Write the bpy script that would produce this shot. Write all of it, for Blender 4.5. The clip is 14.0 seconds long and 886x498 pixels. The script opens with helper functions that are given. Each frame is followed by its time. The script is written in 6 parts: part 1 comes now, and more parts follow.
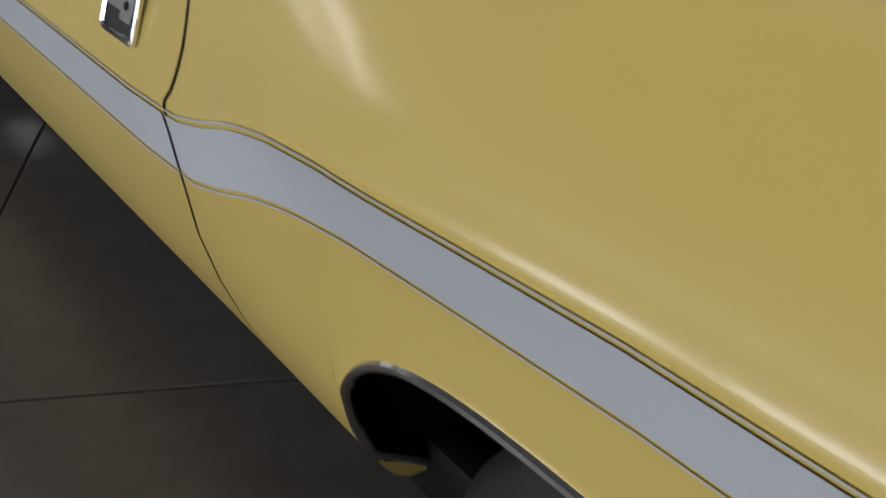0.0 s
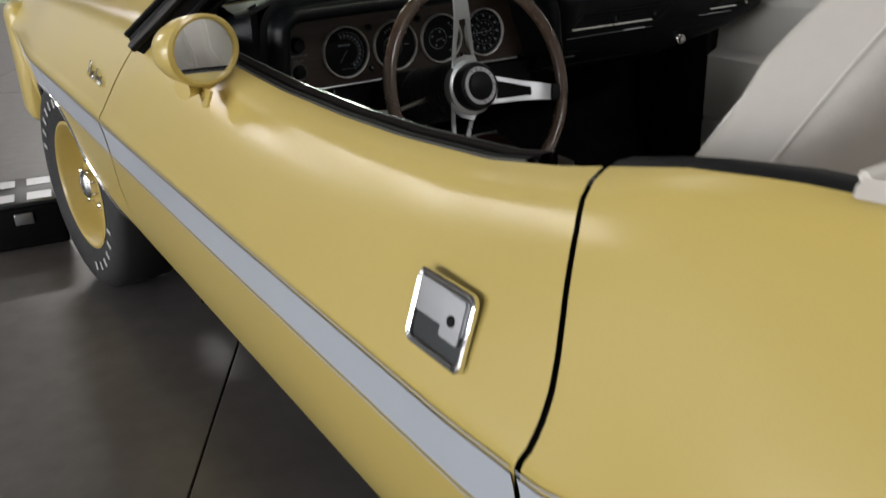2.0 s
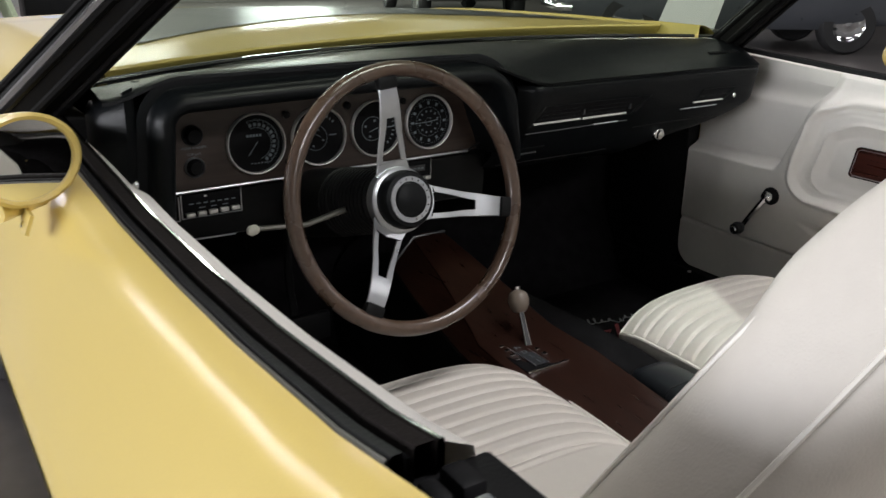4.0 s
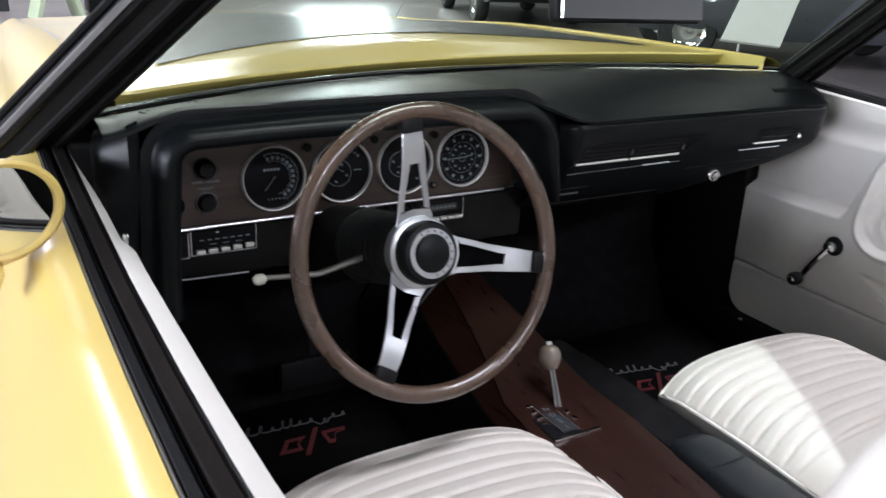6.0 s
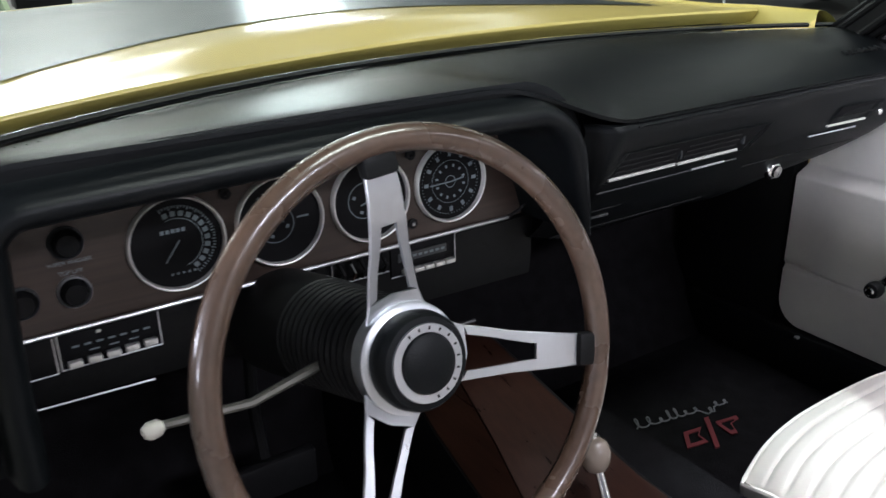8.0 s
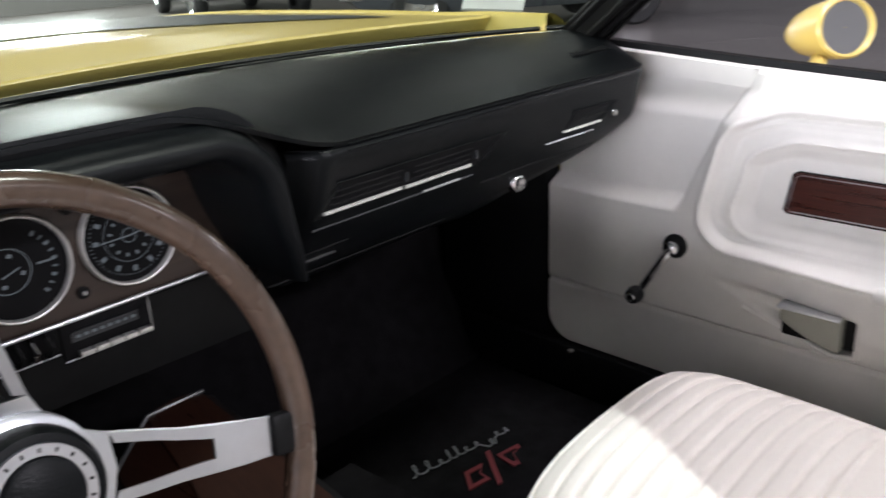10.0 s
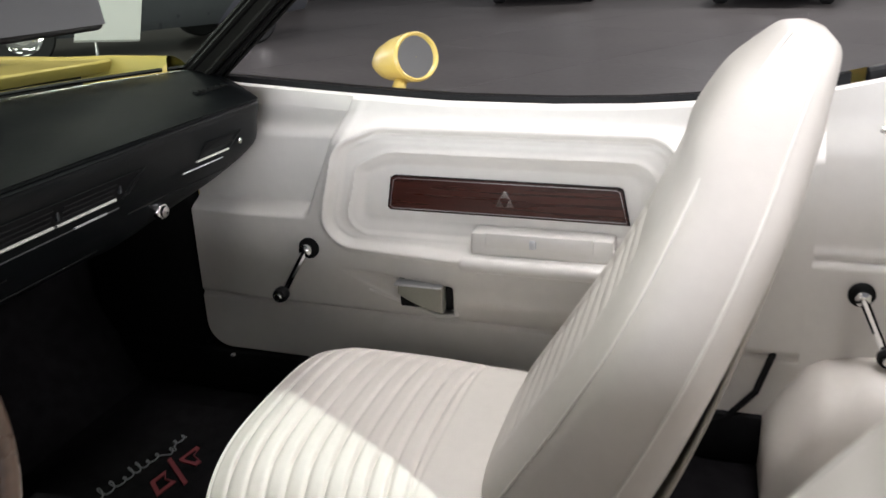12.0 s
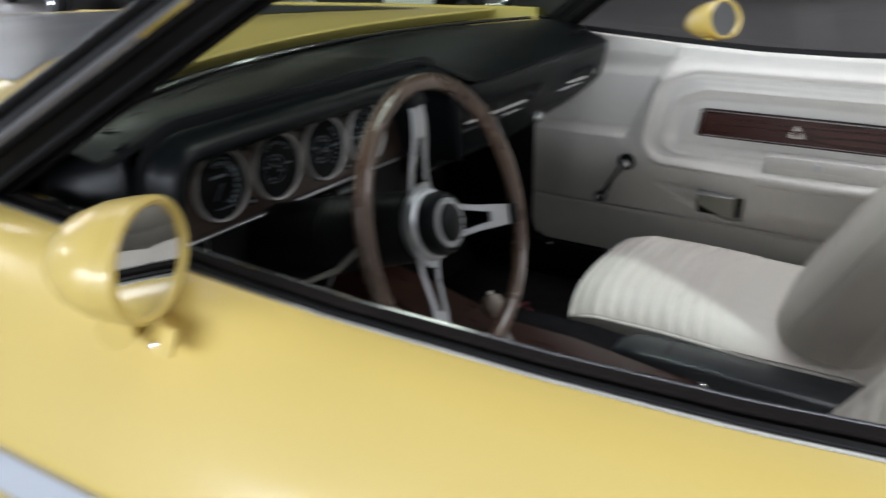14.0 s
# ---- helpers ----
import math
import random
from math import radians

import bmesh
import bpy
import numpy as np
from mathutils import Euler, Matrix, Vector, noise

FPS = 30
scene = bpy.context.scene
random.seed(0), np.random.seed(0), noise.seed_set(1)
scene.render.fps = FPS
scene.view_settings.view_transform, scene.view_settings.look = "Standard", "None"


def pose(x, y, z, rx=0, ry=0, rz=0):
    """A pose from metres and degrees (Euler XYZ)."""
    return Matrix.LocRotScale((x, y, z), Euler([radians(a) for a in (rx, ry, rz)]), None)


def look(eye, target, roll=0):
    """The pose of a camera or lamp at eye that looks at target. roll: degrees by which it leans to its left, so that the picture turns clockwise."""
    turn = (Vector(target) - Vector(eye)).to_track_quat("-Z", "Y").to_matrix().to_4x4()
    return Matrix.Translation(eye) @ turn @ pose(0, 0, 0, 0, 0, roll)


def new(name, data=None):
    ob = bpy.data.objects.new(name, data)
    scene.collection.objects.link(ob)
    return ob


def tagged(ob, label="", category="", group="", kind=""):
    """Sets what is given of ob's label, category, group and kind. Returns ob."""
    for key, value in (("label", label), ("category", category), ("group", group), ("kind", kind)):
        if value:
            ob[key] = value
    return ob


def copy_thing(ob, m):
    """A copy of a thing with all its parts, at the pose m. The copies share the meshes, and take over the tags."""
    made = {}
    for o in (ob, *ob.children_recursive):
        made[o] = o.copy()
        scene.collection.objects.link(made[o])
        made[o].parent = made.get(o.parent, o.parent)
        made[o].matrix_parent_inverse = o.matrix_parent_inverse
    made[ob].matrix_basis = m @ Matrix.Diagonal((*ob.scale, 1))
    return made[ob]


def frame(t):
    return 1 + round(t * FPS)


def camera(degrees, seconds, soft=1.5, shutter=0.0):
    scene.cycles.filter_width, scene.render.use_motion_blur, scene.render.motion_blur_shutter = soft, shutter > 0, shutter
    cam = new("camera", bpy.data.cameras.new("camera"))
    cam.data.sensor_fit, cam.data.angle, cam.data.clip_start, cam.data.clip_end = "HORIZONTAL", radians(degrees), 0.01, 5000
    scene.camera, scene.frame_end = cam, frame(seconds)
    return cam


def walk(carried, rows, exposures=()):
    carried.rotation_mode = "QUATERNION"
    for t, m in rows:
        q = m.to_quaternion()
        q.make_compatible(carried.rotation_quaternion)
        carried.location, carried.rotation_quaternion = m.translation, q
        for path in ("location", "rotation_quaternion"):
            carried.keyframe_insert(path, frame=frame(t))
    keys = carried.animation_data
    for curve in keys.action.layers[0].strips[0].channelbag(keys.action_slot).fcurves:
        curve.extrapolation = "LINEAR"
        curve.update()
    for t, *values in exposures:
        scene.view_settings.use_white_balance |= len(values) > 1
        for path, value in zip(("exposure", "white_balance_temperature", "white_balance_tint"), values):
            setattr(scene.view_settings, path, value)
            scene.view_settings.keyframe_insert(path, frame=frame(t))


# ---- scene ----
cam = camera(56.0, 14.0, shutter=0.5)
PATH = [
    (0, (-1.235, -0.771, 1.048), (-0.101, 0.475, -0.029), 4.2),
    (0.5, (-1.228, -0.705, 1.048), (-0.136, 0.654, 0.068), 2.5),
    (1, (-1.25, -0.564, 1.036), (-0.212, 0.88, 0.122), -0.9),
    (1.5, (-1.274, -0.48, 1.069), (-0.267, 1.026, 0.22), -2.2),
    (2, (-1.24, -0.399, 1.09), (-0.256, 1.16, 0.314), -2.1),
    (2.5, (-1.143, -0.31, 1.108), (-0.199, 1.291, 0.368), -1.3),
    (3, (-1.08, -0.234, 1.122), (-0.09, 1.353, 0.411), 0.5),
    (3.2, (-1.065, -0.193, 1.121), (-0.018, 1.363, 0.426), 0.6),
    (5.3, (-0.872, -0.151, 1.155), (0.14, 1.446, 0.503), 2.5),
    (5.5, (-0.869, -0.145, 1.164), (0.114, 1.461, 0.49), 2.9),
    (6, (-0.885, -0.07, 1.165), (0.069, 1.547, 0.475), 2.5),
    (6.5, (-0.909, 0.064, 1.174), (0.067, 1.655, 0.455), 0.8),
    (7, (-0.865, 0.159, 1.169), (0.135, 1.724, 0.428), -0.8),
    (7.2, (-0.825, 0.193, 1.165), (0.171, 1.756, 0.415), -1.0),
    (9.3, (-0.545, 0.411, 1.066), (0.627, 1.866, 0.35), -1.6),
    (9.5, (-0.529, 0.397, 1.073), (0.695, 1.809, 0.361), -1.7),
    (10, (-0.505, 0.365, 1.086), (0.863, 1.643, 0.38), -2.5),
    (10.5, (-0.502, 0.318, 1.092), (1.005, 1.431, 0.392), -2.8),
    (11, (-0.518, 0.296, 1.107), (1.134, 1.185, 0.415), -2.8),
    (11.5, (-0.556, 0.273, 1.129), (1.192, 0.954, 0.437), -2.5),
    (12, (-0.67, 0.243, 1.147), (1.111, 0.823, 0.445), -2.0),
    (12.5, (-0.847, 0.219, 1.151), (0.942, 0.769, 0.447), -1.2),
    (13, (-1.027, 0.244, 1.15), (0.763, 0.781, 0.439), -1.7),
    (13.5, (-1.183, 0.265, 1.159), (0.565, 0.902, 0.425), -1.8),
    (14, (-1.277, 0.285, 1.15), (0.307, 1.268, 0.424), -0.7),
]
EXPOSURES = [(0.0, -1.4, 6400, 11), (1.0, -1.4, 6400, 11), (2.0, -1.1, 6500, 11), (3.0, -0.75, 6500, 11), (5.5, 0.05, 6000, 16), (7.0, 0.4, 5800, 16), (9.5, 0.45, 6000, 19), (10.5, 0.3, 6200, 18), (11.0, 0.2, 6300, 16), (12.5, 0.0, 6300, 14), (14.0, -0.45, 6000, 11)]
walk(cam, [(t, look(eye, target, roll)) for t, eye, target, roll in PATH], exposures=EXPOSURES)

# ---------------------------------------------------------------- light
world = bpy.data.worlds.new("hall_air")
scene.world = world
world.use_nodes = True
world.node_tree.nodes["Background"].inputs["Color"].default_value = (0.9, 0.93, 1.0, 1)
world.node_tree.nodes["Background"].inputs["Strength"].default_value = 0.02
scene.view_settings.exposure = 0.0


def lamp(name, kind, energy, m, color=(1, 0.98, 0.95), **more):
    data = bpy.data.lights.new(name, kind)
    data.energy, data.color = energy, color
    if kind == "AREA":
        data.shape, data.size, data.size_y = "RECTANGLE", more["size"], more["size_y"]
    else:
        data.spot_size, data.spot_blend, data.shadow_soft_size = radians(more["cone"]), more["blend"], more["soft"]
    ob = new(name, data)
    ob.matrix_world = m
    return ob


CEILING = 4.6
LAMPS = [(1.0, -5.6, 300), (1.0, -0.4, 170), (1.0, 4.6, 30), (1.0, 9.6, 220), (1.0, 14.4, 320), (6.2, -5.6, 90), (6.2, -0.4, 45), (6.2, 4.6, 25), (6.2, 9.6, 40), (6.2, 14.4, 320), (11.8, -5.6, 180), (11.8, -0.4, 170), (-5.2, 9.6, 260), (-5.2, 14.4, 380)]
for lx, ly, watts in LAMPS:
    lamp("ceiling_lamp_light", "AREA", watts, pose(lx, ly, CEILING - 0.09, 0, 0, 0), size=2.3, size_y=0.9)
# broad windows along the west wall: y from and to
BAYS = [(-6.4, -2.0), (-0.6, 3.8), (5.2, 9.6)]
BAYZ = (0.7, 3.6)
for y0, y1 in BAYS:
    lamp("window_daylight", "AREA", 1150, look((-13.56, (y0 + y1) / 2, sum(BAYZ) / 2), (0, (y0 + y1) / 2, sum(BAYZ) / 2)), color=(0.97, 0.985, 1.0), size=y1 - y0, size_y=BAYZ[1] - BAYZ[0])
lamp("window_daylight", "AREA", 300, look((6.5, 17.14, 2.15), (6.5, 10, 2.15)), color=(0.92, 0.97, 1.0), size=2.1, size_y=2.4)
# unseen lamp added to throw a bright patch on the passenger cushion: eye, aim, level, outline
PATCH_LIGHTS = [
    (Vector((2.15, 1.53, 4.40)), Vector((0.25, 0.72, 0.46)), 0.465, ((0.41, 0.90), (0.368, 0.80), (0.232, 0.515), (0.215, 0.500), (0.085, 0.530), (0.02, 0.80), (0.09, 0.97))),
]
for eye, aim, level, outline in PATCH_LIGHTS:
    lamp("seat_patch_light", "SPOT", 780, look(eye, aim), color=(0.93, 0.96, 1.0), cone=9.0, blend=0.1, soft=0.004)


# ---------------------------------------------------------------- materials
def material(name, color, rough=0.5, metal=0.0, vary=0.06, scale=8.0, fine=90.0, bump=0.0, bump_scale=300.0, coat=0.0, coat_rough=0.03, spec=0.5, stretch=(1, 1, 1), dark=None, rough_vary=0.08):
    """A surface with two scales of variation in colour, gloss that varies, and fine relief."""
    mat = bpy.data.materials.new(name)
    mat.use_nodes = True
    nt = mat.node_tree
    b = nt.nodes["Principled BSDF"]
    tc = nt.nodes.new("ShaderNodeTexCoord")
    mp = nt.nodes.new("ShaderNodeMapping")
    mp.inputs["Scale"].default_value = stretch
    nt.links.new(tc.outputs["Object"], mp.inputs["Vector"])
    big, small = nt.nodes.new("ShaderNodeTexNoise"), nt.nodes.new("ShaderNodeTexNoise")
    big.inputs["Scale"].default_value, small.inputs["Scale"].default_value = scale, fine
    big.inputs["Detail"].default_value, small.inputs["Detail"].default_value = 4, 3
    for n in (big, small):
        nt.links.new(mp.outputs["Vector"], n.inputs["Vector"])
    mix = nt.nodes.new("ShaderNodeMix")
    mix.data_type = "FLOAT"
    mix.inputs[0].default_value = 0.4
    nt.links.new(big.outputs["Fac"], mix.inputs[2])
    nt.links.new(small.outputs["Fac"], mix.inputs[3])
    ramp = nt.nodes.new("ShaderNodeValToRGB")
    low = dark if dark else tuple(c * (1 - vary * 2) for c in color)
    ramp.color_ramp.elements[0].position, ramp.color_ramp.elements[1].position = 0.32, 0.68
    ramp.color_ramp.elements[0].color, ramp.color_ramp.elements[1].color = (*low, 1), (*color, 1)
    nt.links.new(mix.outputs[0], ramp.inputs["Fac"])
    nt.links.new(ramp.outputs["Color"], b.inputs["Base Color"])
    rr = nt.nodes.new("ShaderNodeMapRange")
    rr.inputs["To Min"].default_value, rr.inputs["To Max"].default_value = max(0.02, rough - rough_vary), min(1, rough + rough_vary)
    nt.links.new(big.outputs["Fac"], rr.inputs["Value"])
    nt.links.new(rr.outputs["Result"], b.inputs["Roughness"])
    b.inputs["Metallic"].default_value = metal
    b.inputs["Specular IOR Level"].default_value = spec
    b.inputs["Coat Weight"].default_value, b.inputs["Coat Roughness"].default_value = coat, coat_rough
    if bump:
        grain, bp = nt.nodes.new("ShaderNodeTexNoise"), nt.nodes.new("ShaderNodeBump")
        grain.inputs["Scale"].default_value = bump_scale
        bp.inputs["Strength"].default_value, bp.inputs["Distance"].default_value = bump, 0.002
        nt.links.new(mp.outputs["Vector"], grain.inputs["Vector"])
        nt.links.new(grain.outputs["Fac"], bp.inputs["Height"])
        nt.links.new(bp.outputs["Normal"], b.inputs["Normal"])
    return mat


def wood(name, light, dark, axis, rough=0.35, coat=0.3):
    """Wood grain that runs along one axis."""
    stretch = [60, 60, 60]
    stretch[axis] = 2.5
    return material(name, light, rough=rough, vary=0.3, scale=1.6, fine=5.0, dark=dark, stretch=stretch, coat=coat, coat_rough=0.15)


PAINT = material("yellow_paint", (0.64, 0.488, 0.140), rough=0.45, vary=0.035, scale=2.5, fine=700, coat=0.7, coat_rough=0.18, spec=0.4, rough_vary=0.05)
HOODBLACK = material("satin_black_paint", (0.035, 0.038, 0.042), rough=0.33, vary=0.1, scale=3, fine=400, spec=0.6)
STRIPE = material("silver_stripe_film", (0.58, 0.62, 0.68), rough=0.40, metal=0.0, vary=0.03, scale=3, fine=500, coat=0.6)
PIN = material("stripe_edge_film", (0.50, 0.42, 0.22), rough=0.35, vary=0.05, coat=0.6)
WHITEVINYL = material("white_vinyl", (0.61, 0.572, 0.520), rough=0.44, vary=0.035, scale=4, fine=60, bump=0.18, bump_scale=520, spec=0.45)
WHITEPANEL = material("white_moulded_vinyl", (0.76, 0.735, 0.69), rough=0.42, vary=0.04, scale=3, fine=40, bump=0.15, bump_scale=700, spec=0.45)
PIPING = material("white_piping", (0.74, 0.71, 0.65), rough=0.4, vary=0.04)
SEAM = material("seam_thread", (0.42, 0.39, 0.34), rough=0.7, vary=0.05)
DASH = material("black_dash_vinyl", (0.0055, 0.0066, 0.0076), rough=0.35, vary=0.15, scale=6, fine=80, bump=0.2, bump_scale=520, spec=0.16)
PLASTIC = material("black_plastic", (0.0120, 0.0122, 0.0126), rough=0.36, vary=0.15, scale=10, bump=0.1, spec=0.08)
BOXVINYL = material("satin_black_box_vinyl", (0.012, 0.014, 0.017), rough=0.34, vary=0.12, scale=6, fine=120, bump=0.12, bump_scale=600, spec=0.45)
FELT = material("channel_felt", (0.016, 0.013, 0.012), rough=0.85, vary=0.25, scale=30, fine=300, bump=0.3, spec=0.1)
RUBBER = material("black_rubber", (0.012, 0.012, 0.013), rough=0.5, vary=0.2, scale=20, bump=0.15, spec=0.12)
PILLARBLACK = material("matt_black_seal", (0.0075, 0.0072, 0.0072), rough=0.45, vary=0.2, scale=14, fine=200, spec=0.07)
TYRE = material("tyre_rubber", (0.02, 0.02, 0.021), rough=0.62, vary=0.2, scale=12, bump=0.2)
CARPET = material("black_carpet", (0.0130, 0.0122, 0.0135), rough=0.95, vary=0.3, scale=30, fine=500, bump=0.9, bump_scale=900, spec=0.03)
CHROME = material("chrome", (0.82, 0.82, 0.82), rough=0.09, metal=1.0, vary=0.02, rough_vary=0.04)
BRUSHED = material("brushed_steel", (0.62, 0.63, 0.65), rough=0.32, metal=0.9, vary=0.06, scale=5, fine=200, stretch=(1, 1, 8))
ALU = material("satin_aluminium", (0.60, 0.62, 0.65), rough=0.3, metal=0.85, vary=0.05)
DARKSTEEL = material("dull_dark_steel", (0.16, 0.155, 0.14), rough=0.38, metal=0.8, vary=0.08)
RINGMETAL = material("bright_ring_metal", (0.80, 0.79, 0.76), rough=0.42, metal=0.5, vary=0.04)
CLUSTERWOOD = wood("dark_walnut_dash", (0.050, 0.032, 0.024), (0.026, 0.016, 0.012), 0, rough=0.42, coat=0.12)
CONSOLEWOOD = wood("reddish_console_wood", (0.033, 0.013, 0.0085), (0.015, 0.006, 0.004), 1, rough=0.3)
INLAY = wood("mahogany_inlay", (0.065, 0.016, 0.010), (0.026, 0.006, 0.004), 1, rough=0.28, coat=0.5)
RIMWOOD = material("brown_rim_wood", (0.090, 0.056, 0.038), rough=0.28, vary=0.22, scale=14, fine=120, coat=0.5, coat_rough=0.08, stretch=(1, 1, 1))
DIAL = material("gauge_face", (0.006, 0.006, 0.007), rough=0.55, vary=0.05, spec=0.12)
MARK = material("dial_marks", (0.20, 0.24, 0.26), rough=0.6, vary=0.05)
REDMARK = material("red_thread", (0.15, 0.02, 0.026), rough=0.8, vary=0.1)
GREYMARK = material("silver_thread", (0.16, 0.16, 0.17), rough=0.7, vary=0.1)
WHITEMARK = material("white_print", (0.6, 0.6, 0.58), rough=0.6, vary=0.05)
GREENMARK = material("green_print", (0.04, 0.25, 0.22), rough=0.6, vary=0.05)
MIRROR = material("mirror_glass", (0.86, 0.87, 0.86), rough=0.015, metal=1.0, vary=0.0, rough_vary=0.005)
PAPER = material("white_paper_board", (0.72, 0.73, 0.72), rough=0.6, vary=0.03)
STEELWHEEL = material("yellow_wheel_paint", (0.58, 0.43, 0.12), rough=0.4, vary=0.05, coat=0.5, coat_rough=0.1)
CARBLACK = material("black_car_paint", (0.012, 0.012, 0.014), rough=0.25, vary=0.05, coat=1.0)
CARDARK = material("dark_green_car_paint", (0.015, 0.028, 0.024), rough=0.25, vary=0.05, coat=1.0)
CARGREY = material("dark_silver_car_paint", (0.06, 0.065, 0.075), rough=0.3, vary=0.05, coat=1.0)
DARKGLASS = material("dark_car_glass", (0.01, 0.012, 0.012), rough=0.05, vary=0.0)
FLOORTILE = material("polished_concrete", (0.165, 0.153, 0.148), rough=0.34, vary=0.12, scale=0.9, fine=14, dark=(0.098, 0.089, 0.086), bump=0.03, bump_scale=60, rough_vary=0.03)
JOINT = material("floor_joint", (0.045, 0.04, 0.04), rough=0.7, vary=0.2)
WALLPAINT = material("white_wall_paint", (0.72, 0.71, 0.69), rough=0.7, vary=0.03, scale=1.0, fine=30, bump=0.05)
CEILPAINT = material("dark_ceiling_paint", (0.16, 0.16, 0.165), rough=0.8, vary=0.06, scale=1.0, fine=10)
GREYWALL = material("grey_wall_paint", (0.20, 0.198, 0.195), rough=0.75, vary=0.05, scale=1.0, fine=30, bump=0.05)
BASEPAINT = material("dark_base_paint", (0.03, 0.032, 0.034), rough=0.5, vary=0.1)
GREENCLOTH = material("pale_green_plastic", (0.42, 0.50, 0.33), rough=0.5, vary=0.06)

GLASS = bpy.data.materials.new("tinted_windscreen_glass")
GLASS.use_nodes = True
_n = GLASS.node_tree
_n.nodes.remove(_n.nodes["Principled BSDF"])
_t, _g, _m = (_n.nodes.new(k) for k in ("ShaderNodeBsdfTransparent", "ShaderNodeBsdfGlossy", "ShaderNodeMixShader"))
_t.inputs["Color"].default_value = (0.68, 0.75, 0.63, 1)
_g.inputs["Roughness"].default_value = 0.01
_m.inputs["Fac"].default_value = 0.05
_n.links.new(_t.outputs["BSDF"], _m.inputs[1])
_n.links.new(_g.outputs["BSDF"], _m.inputs[2])
_n.links.new(_m.outputs["Shader"], _n.nodes["Material Output"].inputs["Surface"])


# ---------------------------------------------------------------- mesh helpers
def thing(name, label, category, group="", kind="", at=(0, 0, 0)):
    ob = new(name)
    ob.location = at
    ob.empty_display_size = 0.05
    return tagged(ob, label, category, group, kind)


def part(name, bm, mat, parent=None, label="", smooth=True, angle=40):
    me = bpy.data.meshes.new(name)
    bmesh.ops.recalc_face_normals(bm, faces=bm.faces)
    bm.to_mesh(me)
    bm.free()
    if smooth:
        me.polygons.foreach_set("use_smooth", [True] * len(me.polygons))
        me.set_sharp_from_angle(angle=radians(angle))
    me.materials.append(mat)
    ob = new(name, me)
    if parent is not None:
        ob.parent = parent
        base = parent.location.copy()
        up = parent.parent
        while up is not None:
            base += up.location
            up = up.parent
        ob.location = -base if parent.type == "EMPTY" else (0, 0, 0)
    if label:
        ob["label"] = label
    return ob


def box(bm, x0, x1, y0, y1, z0, z1, bevel=0.0, seg=2, m=None):
    vs = bmesh.ops.create_cube(bm, size=1.0)["verts"]
    bmesh.ops.transform(bm, verts=vs, matrix=Matrix.LocRotScale(((x0 + x1) / 2, (y0 + y1) / 2, (z0 + z1) / 2), None, (abs(x1 - x0), abs(y1 - y0), abs(z1 - z0))))
    if bevel:
        es = list({e for v in vs for e in v.link_edges})
        out = bmesh.ops.bevel(bm, geom=es, offset=bevel, segments=seg, affect="EDGES", profile=0.5)
        vs = list({v for f in out["faces"] for v in f.verts} | {v for v in vs if v.is_valid})
        seen, todo = set(vs), list(vs)
        while todo:
            v = todo.pop()
            for e in v.link_edges:
                o = e.other_vert(v)
                if o not in seen:
                    seen.add(o)
                    todo.append(o)
        vs = list(seen)
    if m is not None:
        bmesh.ops.transform(bm, verts=vs, matrix=m)
    return vs


def solid(*a, **k):
    bm = bmesh.new()
    box(bm, *a, **k)
    return bm


def grid(bm, rows, close_u=False, close_v=False, cap=False):
    """Faces over rows of points (all rows of one length)."""
    vs = [[bm.verts.new(p) for p in r] for r in rows]
    nu, nv = len(vs), len(vs[0])
    for i in range(nu - (0 if close_u else 1)):
        for j in range(nv - (0 if close_v else 1)):
            q = [vs[i][j], vs[(i + 1) % nu][j], vs[(i + 1) % nu][(j + 1) % nv], vs[i][(j + 1) % nv]]
            try:
                bm.faces.new(q)
            except ValueError:
                pass
    if cap:
        for r in (vs[0], vs[-1]):
            try:
                bm.faces.new(r)
            except ValueError:
                pass
    return vs


def tube(bm, pts, r, n=10, closed=False, cap=True):
    """A round bar along points; r may be a list."""
    pts = [Vector(p) for p in pts]
    rings, prev = [], None
    for i, p in enumerate(pts):
        if closed:
            d = pts[(i + 1) % len(pts)] - pts[i - 1]
        else:
            d = pts[min(i + 1, len(pts) - 1)] - pts[max(i - 1, 0)]
        d.normalize()
        ref = prev if prev is not None else (Vector((0, 0, 1)) if abs(d.z) < 0.9 else Vector((1, 0, 0)))
        a = d.cross(ref)
        if a.length < 1e-6:
            a = d.orthogonal()
        a.normalize()
        b = a.cross(d).normalized()
        prev = b
        rad = r[i] if isinstance(r, (list, tuple)) else r
        rings.append([p + rad * (math.cos(t) * a + math.sin(t) * b) for t in (2 * math.pi * k / n for k in range(n))])
    grid(bm, rings, close_u=closed, close_v=True, cap=cap and not closed)


def lathe(bm, prof, m, n=32, cap=True):
    """Turn (radius, height) round the z axis of m."""
    rows = [[m @ Vector((r * math.cos(a), r * math.sin(a), h)) for a in (2 * math.pi * k / n for k in range(n))] for r, h in prof]
    grid(bm, rows, close_v=True, cap=cap)


def prism(bm, poly, m, depth):
    """A flat outline (x, y) of m pushed through by depth along z."""
    grid(bm, [[m @ Vector((x, y, 0)) for x, y in poly], [m @ Vector((x, y, depth)) for x, y in poly]], close_v=True, cap=True)


def rounded(w, h, r, n=5):
    """A rounded rectangle round the origin."""
    out = []
    for cx, cy, a0 in ((w / 2 - r, h / 2 - r, 0), (-w / 2 + r, h / 2 - r, 90), (-w / 2 + r, -h / 2 + r, 180), (w / 2 - r, -h / 2 + r, 270)):
        for k in range(n + 1):
            a = radians(a0 + 90 * k / n)
            out.append((cx + r * math.cos(a), cy + r * math.sin(a)))
    return out


